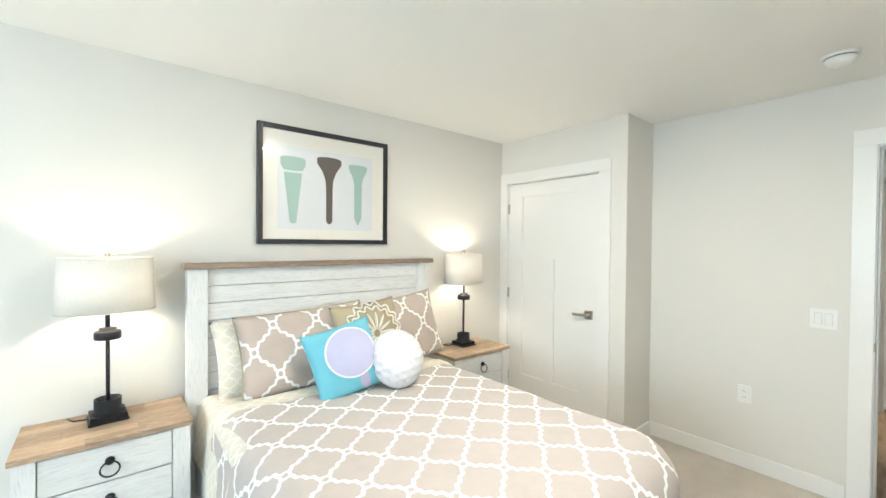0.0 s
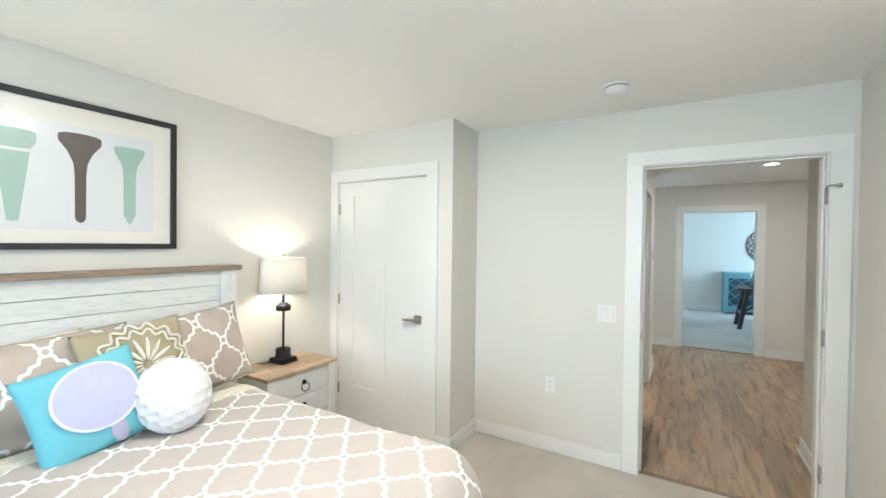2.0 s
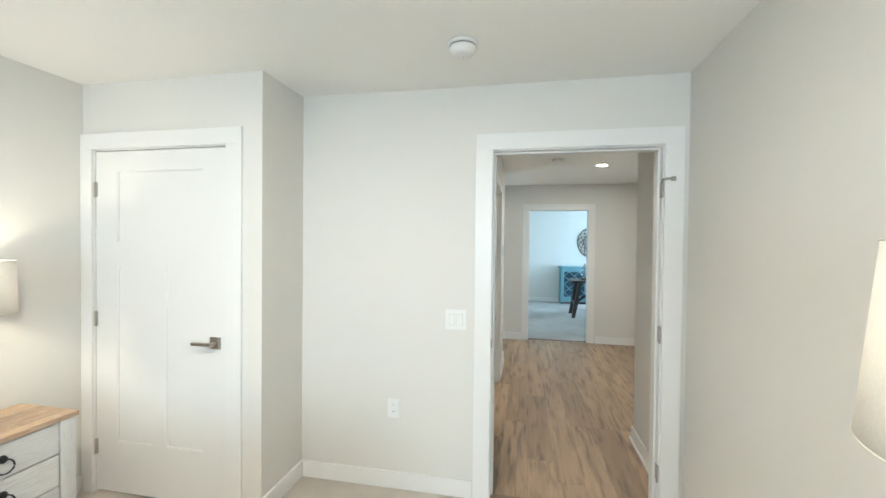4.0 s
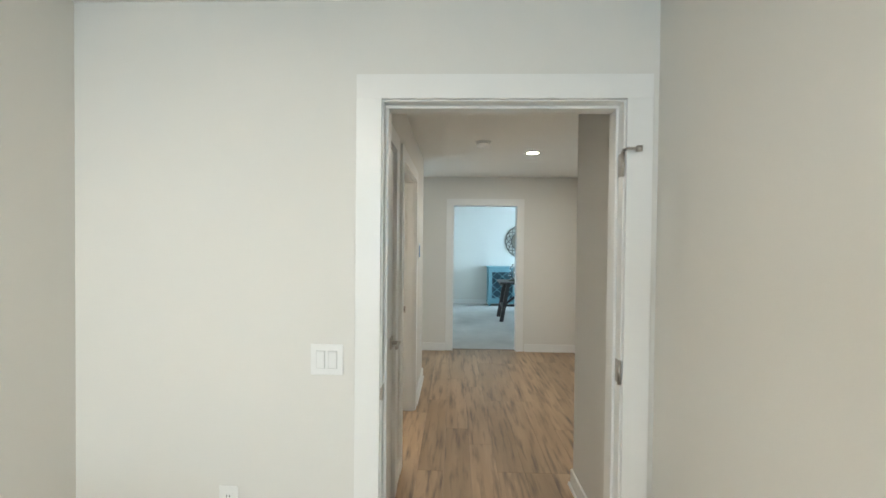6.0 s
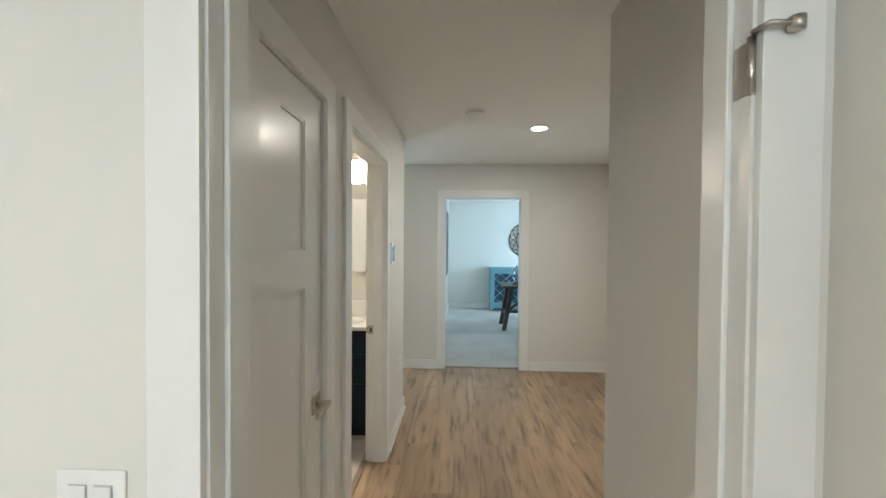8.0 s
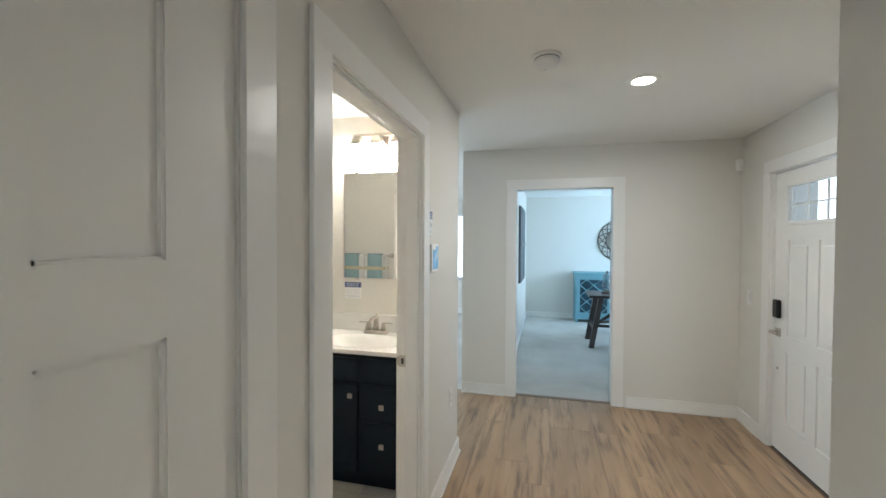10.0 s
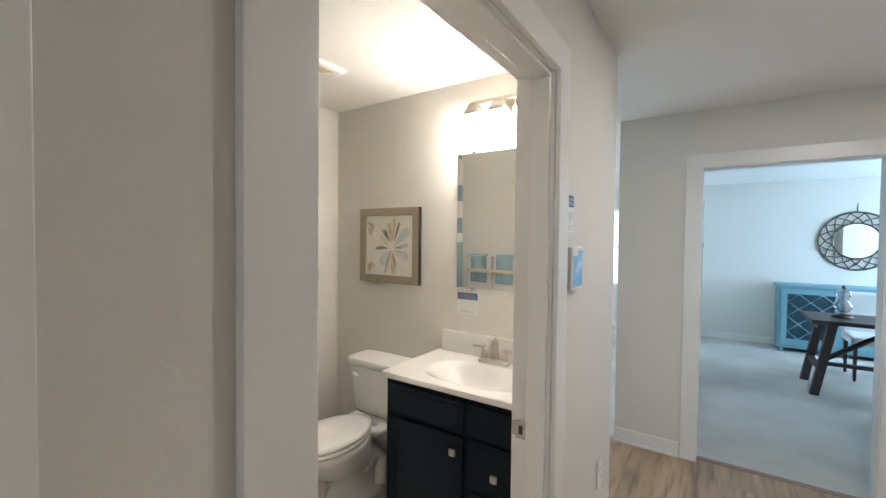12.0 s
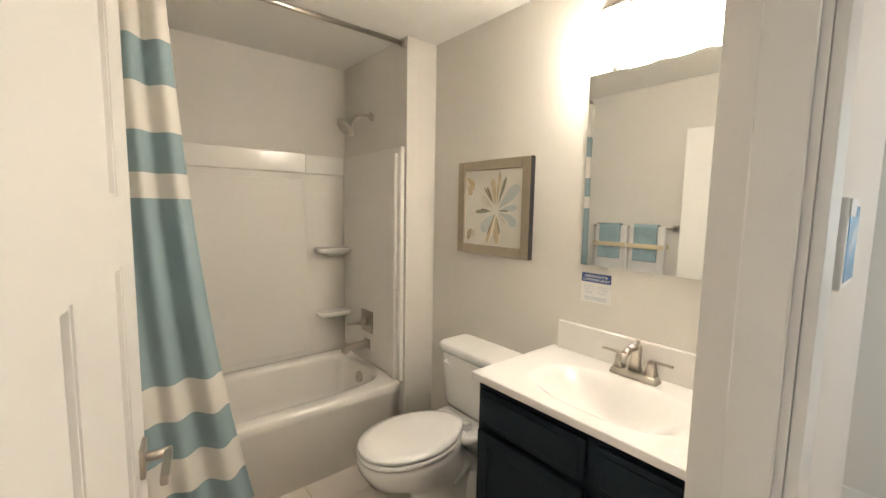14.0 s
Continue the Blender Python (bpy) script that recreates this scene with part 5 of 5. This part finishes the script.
_b = sheet(60, 76, top_fn())
part("slab_top", _b, M_MARBLE, vt)
for b in ((-0.262, -0.252, -0.415, 0.415), (-0.252, 0.257, -0.415, -0.405), (-0.252, 0.257, 0.405, 0.415)):
    part("slab_edge", box(b[0], b[1], b[2], b[3], 0.0, 0.0285, 0.004), M_MARBLE, vt)
part("backsplash", box(0.238, 0.258, -0.415, 0.385, 0.0275, 0.152, 0.004), M_MARBLE, vt)
part("drain", lathe([(0.022, -0.087), (0.022, -0.084), (0.0, -0.083)], 20, at=(-0.035, 0, 0)), M_NICKEL, vt, "nickel drain")
fa = thing("sink_faucet", 7.735, 0.87, 0.8745, "brushed nickel two-handle basin faucet", "faucet")
_p = loft([(0, 0, 0, 0.030, 0.088, 8), (0, 0, 0.012, 0.028, 0.086, 8), (0, 0, 0.024, 0.022, 0.078, 8)], 40)
part("base", _p, M_NICKEL, fa)
_p = loft([(0.004, 0, 0.02, 0.017, 0.022, 8), (0.004, 0, 0.06, 0.013, 0.016, 8), (0.004, 0, 0.108, 0.014, 0.016, 8), (0.002, 0, 0.122, 0.010, 0.013, 8)], 28)
_q = None
for xa, za, xb, zb in ((0.012, 0.114, -0.055, 0.118), (-0.050, 0.118, -0.092, 0.104), (-0.088, 0.108, -0.104, 0.080)):
    _q = tube([(xa, 0, za), (xb, 0, zb)], [0.0135, 0.0135], 8, bm=_q)
part("spout", merge(_p, _q), M_NICKEL, fa)
part("lift_rod", tube([(0.012, 0, 0.12), (0.012, 0, 0.138)], [0.004, 0.008], 10), M_NICKEL, fa)
for s in (-1, 1):
    hd = part("handle", loft([(0, s * 0.058, 0.022, 0.020, 0.020, 8), (0, s * 0.058, 0.065, 0.012, 0.012, 8), (0, s * 0.058, 0.075, 0.012, 0.012, 8)], 28), M_NICKEL, fa)
    part("lever", box(-0.007, 0.007, min(s * 0.052, s * 0.130), max(s * 0.052, s * 0.130), 0.074, 0.081, 0.002), M_NICKEL, hd)

mi = thing("vanity_mirror", 7.808, 0.86, 1.2575, "frameless rectangular wall mirror above the sink", "mirror")
part("mirror_glass", box(-0.006, -0.0005, -0.30, 0.297, 0, 0.771, 0.001), M_MIRROR, mi)
for y in (-0.2, 0.19):
    part("clip", box(-0.010, -0.0005, y - 0.012, y + 0.012, 0.769, 0.783, 0.002), M_CHROME, mi)
    part("clip", box(-0.010, -0.0005, y - 0.012, y + 0.012, -0.010, 0.002, 0.002), M_CHROME, mi)

vl = thing("vanity_light", 7.808, 0.86, 2.25, "three-shade brushed nickel vanity light, lit", "wall light")
part("wall_plate", box(-0.022, 0, -0.06, 0.06, -0.05, 0.05, 0.004), M_NICKEL, vl)
part("bar", box(-0.075, -0.058, -0.19, 0.19, 0.020, 0.042, 0.003, bm=tube([(-0.02, 0, 0.025), (-0.06, 0, 0.027)], 0.009)), M_NICKEL, vl)
for y in (-0.15, 0.0, 0.15):
    ho = part("holder", loft([(-0.078, y, 0.022, 0.024, 0.024, 8), (-0.078, y, -0.005, 0.036, 0.036, 8), (-0.078, y, -0.042, 0.052, 0.052, 8)], 32), M_NICKEL, vl)
    part("shade", loft([(-0.078, y, -0.0425, 0.050, 0.050, 7), (-0.078, y, -0.185, 0.050, 0.050, 7)], 32), M_VANITYGLASS, ho, "frosted glass shade, glowing")

# botanical print over the toilet
bp2 = thing("framed_picture", 7.808, 1.675, 1.49, "champagne framed painting of a pale flower", "picture")
for b in ((-0.252, -0.202, -0.245, 0.245), (0.202, 0.252, -0.245, 0.245), (-0.202, 0.202, -0.245, -0.195), (-0.202, 0.202, 0.195, 0.245)):
    part("frame", box(-0.030, -0.001, b[0], b[1], b[2], b[3], 0.003), M_SILVERWOOD, bp2)
part("frame_side", box(-0.0295, -0.001, -0.2545, -0.2525, -0.245, 0.245), M_BLACK, bp2)
part("canvas", box(-0.016, -0.002, -0.2015, 0.2015, -0.1945, 0.1945), M_CANVAS, bp2, "cream painted canvas")


def petal(ang, r0, r1, wd, material, dx, cy=0.0, cz=0.0):
    pts = []
    for i in range(14):
        a = 2 * math.pi * i / 14
        rr = (r0 + r1) / 2 + (r1 - r0) / 2 * math.cos(a)
        off = wd * math.sin(a) * (0.7 + 0.5 * math.cos(a))
        pts.append((cy - rr * math.cos(ang) + off * math.sin(ang), cz + rr * math.sin(ang) + off * math.cos(ang)))
    part("paint_stroke", prism(pts, "x", -0.0165 - dx, -0.0155), material, bp2)


CY, CZ = -0.03, -0.015
STROKES = [
    (0.72, 0.02, 0.19, 0.036, M_PALE), (-0.45, 0.02, 0.15, 0.032, M_PALE), (3.95, 0.02, 0.15, 0.036, M_PALE), (0.15, 0.02, 0.14, 0.018, M_PALE),
    (1.75, 0.03, 0.17, 0.020, M_TAN), (1.48, 0.02, 0.20, 0.012, M_TAN), (1.22, 0.04, 0.18, 0.011, M_GREY), (2.55, 0.03, 0.13, 0.028, M_WARMPALE),
    (2.08, 0.04, 0.14, 0.010, M_BROWN), (2.20, 0.06, 0.15, 0.007, M_GREY), (3.18, 0.03, 0.15, 0.012, M_GREY), (3.08, 0.05, 0.11, 0.006, M_BROWN),
    (4.35, 0.03, 0.18, 0.014, M_TAN), (4.28, 0.02, 0.14, 0.005, M_BROWN), (4.78, 0.02, 0.17, 0.024, M_TAN), (4.95, 0.03, 0.12, 0.007, M_GREY), (5.55, 0.02, 0.10, 0.012, M_WARMPALE), (0.02, 0.01, 0.08, 0.006, M_GREY),
]
for k, (ang, r0, r1, wd, mm) in enumerate(STROKES):
    petal(ang, r0, r1, wd, mm, 0.0006 + 0.0002 * k, CY, CZ)
for ang, r1, mm, cy, cz in ((5.6, 0.07, M_GOLD, 0.19, 0.16), (0.2, 0.06, M_TAN, 0.19, 0.10), (5.2, 0.06, M_TAN, 0.185, 0.12), (0.9, 0.07, M_TAN, 0.19, -0.17), (0.2, 0.08, M_WARMPALE, 0.19, -0.15), (1.4, 0.06, M_GOLD, 0.175, -0.18)):
    petal(ang, 0.0, r1, 0.020, mm, 0.0004, cy, cz)

# exhaust fan grille
ef = thing("exhaust_fan", 7.18, 1.725, H, "square white bathroom exhaust fan grille", "exhaust fan")
part("rim", loft([(0, 0, -0.001, 0.160, 0.160, 12), (0, 0, -0.010, 0.158, 0.158, 12), (0, 0, -0.022, 0.135, 0.135, 10)], 48), M_PLASTIC, ef)
part("face_plate", loft([(0, 0, -0.022, 0.06, 0.06, 6), (0, 0, -0.030, 0.055, 0.055, 6), (0, 0, -0.032, 0.04, 0.04, 6)], 40), M_PLASTIC, ef)
for k in range(4):
    a = k * math.pi / 2
    pts = [(0.052, -0.045), (0.052, 0.045), (0.118, 0.085), (0.118, -0.085)]
    pts = [(x * math.cos(a) - y * math.sin(a), x * math.sin(a) + y * math.cos(a)) for x, y in pts]
    # Two openings are flat tan plates, their shade put into the colour.
    part("intake_shade" if k % 2 else "louvre", prism(pts, "z", -0.0235, -0.0221), M_RIBBONSHADE if k % 2 else M_PLASTIC, ef)

# towel bar and towels
tb = thing("towel_bar", 6.07, 1.75, 1.36, "square brushed nickel towel bar", "towel bar")
part("bar", box(0.058, 0.072, -0.31, 0.31, -0.007, 0.007, 0.002), M_NICKEL, tb)
for y in (-0.305, 0.305):
    part("bracket", box(0.010, 0.078, y - 0.011, y + 0.011, -0.011, 0.011, 0.003, bm=box(0.0, 0.010, y - 0.024, y + 0.024, -0.024, 0.024, 0.003)), M_NICKEL, tb)


def towel(name, y0, y1, drop, grow, material, label):
    """A folded towel hung over the bar."""
    def fn(u, v):
        y = y0 + (y1 - y0) * v
        s = (u - 0.5) * 2
        r = 0.012 + grow
        w = 0.004 * math.sin(v * 9 + s * 5) + 0.003 * noise.noise((v * 8, s * 6, grow * 90))
        if abs(s) < 0.12:
            a = s / 0.12 * math.pi / 2
            return (6.135 + (r + w) * math.sin(a), y, 1.36 + r * math.cos(a))
        d = (abs(s) - 0.12) / 0.88 * drop
        return (6.135 + math.copysign(r + w + 0.006 * d, s), y, 1.36 - d)
    ob = part(name, sheet(60, 24, fn), material, None, thick=0.008)
    return tagged(ob, label, "towel", "towels on the bar")


for y0 in (1.485, 1.775):
    towel("bath_towel", y0, y0 + 0.275, 0.50, 0.0, M_TOWELW, "folded white bath towel on the bar")
    towel("hand_towel", y0 + 0.055, y0 + 0.235, 0.26, 0.014, M_TOWELB, "small blue hand towel tied with raffia")
    rb = None
    for xx in (6.087, 6.183):
        rb = box(xx - 0.003 if xx < 6.1 else xx - 0.001, xx + 0.001 if xx < 6.1 else xx + 0.003, y0 - 0.002, y0 + 0.277, 1.20, 1.235, 0.001, bm=rb)
    tagged(part("towel_ribbon", rb, M_RIBBONSHADE), "straw-coloured ribbon round the towels", "ribbon")

# ---- office ----
ca = thing("sideboard", 13.39, -1.52, 0, "blue painted sideboard with diamond lattice glass doors", "cabinet")
part("body", box(-0.185, 0.20, -0.67, 0.67, 0.09, 0.915), M_AQUA, ca)
part("top", box(-0.21, 0.205, -0.69, 0.69, 0.915, 0.95, 0.006), M_AQUA, ca)
part("plinth", box(-0.195, 0.20, -0.68, 0.68, 0.06, 0.09, 0.004), M_AQUA, ca)
for x in (-0.16, 0.17):
    for y in (-0.63, 0.63):
        part("bun_foot", lathe([(0.0, 0.0), (0.022, 0.0), (0.034, 0.025), (0.028, 0.05), (0.02, 0.06)], 18, at=(x, y, 0)), M_AQUA, ca)
for y0 in (-0.645, 0.012):
    y1 = y0 + 0.633
    do = part("lattice_door", box(-0.1865, -0.1855, y0, y1, 0.12, 0.89), M_AQUADARK, ca, "dark glass behind blue lattice")
    for b in ((y0, y0 + 0.07, 0.12, 0.89), (y1 - 0.07, y1, 0.12, 0.89), (y0 + 0.07, y1 - 0.07, 0.12, 0.19), (y0 + 0.07, y1 - 0.07, 0.82, 0.89)):
        part("door_frame", box(-0.207, -0.187, b[0], b[1], b[2], b[3], 0.003), M_AQUA, do)
    ya, yb, za, zb = y0 + 0.07, y1 - 0.07, 0.19, 0.82
    nx, nz = 2, 3
    for i in range(nx):
        for j in range(nz):
            cy, cz = ya + (i + 0.5) * (yb - ya) / nx, za + (j + 0.5) * (zb - za) / nz
            hy, hz = (yb - ya) / nx / 2, (zb - za) / nz / 2
            pts = [(-0.194, cy + hy, cz), (-0.194, cy, cz + hz), (-0.194, cy - hy, cz), (-0.194, cy, cz - hz)]
            part("lattice", tube(pts, 0.013, 4, closed=True), M_AQUA, do)

rm = thing("sunburst_mirror", 13.6, -1.70, 1.565, "round bronze mirror with looped openwork frame", "mirror")
_p = tube([(-0.004, 0, 0), (-0.018, 0, 0)], 0.235, 48)
part("mirror_glass", _p, M_MIRROR, rm)
for r in (0.245, 0.395):
    part("ring", tube([(-0.018, r * math.cos(a), r * math.sin(a)) for a in [i * math.pi / 32 for i in range(64)]], 0.011, 8, closed=True), M_BRONZE, rm)
for k in range(16):
    a0 = k * 2 * math.pi / 16
    for s in (-1, 1):
        pts = [(-0.020 + 0.004 * s, r * math.cos(a0 + s * d), r * math.sin(a0 + s * d)) for r, d in ((0.25, -0.20), (0.285, -0.12), (0.32, 0.0), (0.355, 0.12), (0.39, 0.20))]
        part("loop", tube(pts, 0.008, 6), M_BRONZE, rm)
part("hanger", tube([(-0.008, 0, 0.39), (-0.008, 0, 0.52)], 0.004, 6), M_BRONZE, rm)

de = thing("trestle_desk", 11.56, -1.70, 0, "dark walnut desk on splayed trestle legs", "desk")
part("desktop", box(-0.33, 0.33, -0.78, 0.78, 0.725, 0.765, 0.004), M_WALNUT, de)
for y in (0.70, -0.70):
    for s in (-1, 1):
        e = 1 if y > 0 else -1
        lg = prism([(e * 0.745 - 0.035, 0.0), (e * 0.745 + 0.035, 0.0), (e * 0.62 + 0.035, 0.725), (e * 0.62 - 0.035, 0.725)], "x", s * 0.28 - 0.035, s * 0.28 + 0.035)
        part("leg", lg, M_WALNUT, de)
    part("cross_bar", box(-0.26, 0.26, y - 0.02, y + 0.02, 0.24, 0.30, 0.003), M_WALNUT, de)
    part("apron_block", box(-0.27, 0.27, y - 0.03, y + 0.03, 0.665, 0.7245, 0.003), M_WALNUT, de)
for s in (-1, 1):
    part("brace", tube([(0, s * 0.68, 0.27), (0, s * 0.10, 0.70)], 0.026, 4), M_WALNUT, de)
part("stretcher", box(-0.02, 0.02, -0.68, 0.68, 0.25, 0.29, 0.003), M_WALNUT, de)

ja = thing("glass_jar", 11.55, -1.20, 0.766, "clear glass apothecary jar with dark finial", "jar")
part("foot", lathe([(0.0, 0.0), (0.085, 0.0), (0.085, 0.018), (0.05, 0.03), (0.022, 0.045), (0.0, 0.046)], 28), M_BRONZE, ja)
_g = part("bowl", lathe([(0.02, 0.046), (0.05, 0.065), (0.074, 0.11), (0.066, 0.155), (0.036, 0.185), (0.036, 0.20), (0.062, 0.225), (0.066, 0.255), (0.05, 0.285), (0.01, 0.305)], 28, caps=False), M_GLASS, ja, thick=0.003)
_g.visible_shadow = False
part("finial", lathe([(0.008, 0.303), (0.016, 0.315), (0.010, 0.335), (0.0, 0.340)], 16), M_BRONZE, ja)

ch = thing("desk_chair", 12.25, -1.62, 0, "white upholstered chair behind the desk", "chair", rz=90)
part("seat", box(-0.25, 0.25, -0.25, 0.22, 0.40, 0.50, 0.03, seg=4), M_LINEN, ch)
part("backrest", box(-0.25, 0.25, -0.30, -0.22, 0.48, 0.96, 0.03, seg=4), M_LINEN, ch)
for x in (-0.21, 0.21):
    for y in (-0.22, 0.18):
        part("leg", tube([(x, y, 0), (x, y, 0.41)], [0.014, 0.022], 10), M_WALNUT, ch)

wa = thing("wall_panel_art", 11.75, 0.085, 1.49, "dark grey metal wall art panel", "wall art")
for i in range(5):
    part("slat", box(-0.65 + i * 0.26, -0.40 + i * 0.26, -0.035 - 0.006 * (i % 2), -0.001, -0.57, 0.57, 0.004), M_GREYPANEL, wa)
part("batten", box(-0.65, 0.65, -0.048, -0.0415, -0.02, 0.02, 0.002), M_BRONZE, wa)

# ---- planks and tiles ----
PLANKS = {}


def plank_mesh(length, width):
    key = (round(length, 3), round(width, 3))
    if key not in PLANKS:
        bm = bmesh.new()
        c = 0.0007
        lo = [bm.verts.new((x, y, -0.006)) for x, y in ((0, 0), (length, 0), (length, width), (0, width))]
        mid = [bm.verts.new((x, y, -0.0015)) for x, y in ((0.0003, 0.0003), (length - 0.0003, 0.0003), (length - 0.0003, width - 0.0003), (0.0003, width - 0.0003))]
        hi = [bm.verts.new((x, y, 0)) for x, y in ((c, c), (length - c, c), (length - c, width - c), (c, width - c))]
        bm.faces.new(hi)
        for a, b in ((lo, mid), (mid, hi)):
            for i in range(4):
                bm.faces.new((a[i], a[(i + 1) % 4], b[(i + 1) % 4], b[i]))
        data = bpy.data.meshes.new("plank")
        bm.to_mesh(data)
        bm.free()
        data.materials.append(M_PLANK)
        PLANKS[key] = data
    return PLANKS[key]


rng = random.Random(4)
PW, PL = 0.178, 1.22
y = -1.94
while y < 2.2:
    x_lo = 5.0 if y < 0.40 else 7.944
    if -1.94 <= y < -0.93:
        x_lo = 5.935
    x = x_lo - rng.choice((0.15, 0.45, 0.75, 1.0))
    while x < 9.16:
        a, b = max(x, x_lo), min(x + PL, 9.162)
        if b - a > 0.03:
            ob = new("plank", plank_mesh(b - a, PW - 0.0004))
            ob.location = (a, y, -0.0005)
            ob.parent = FLOOR_HALL
        x += PL
    y += PW

tile = bmesh.new()
box(0.0015, 0.3025, 0.0015, 0.3025, 0.0, 0.004, 0.0012, bm=tile)
tile_data = bpy.data.meshes.new("tile")
tile.to_mesh(tile_data)
tile.free()
tile_data.materials.append(M_TILE)
for i in range(6):
    for j in range(6):
        px, py = 6.075 + i * 0.304 - (0.1 if i == 5 else 0), 0.475 + j * 0.304
        if px + 0.304 > 7.81 or py + 0.304 > 2.33:
            continue
        ob = new("tile", tile_data)
        ob.location = (px, py, 0.002)
        ob.parent = FLOOR_BATH
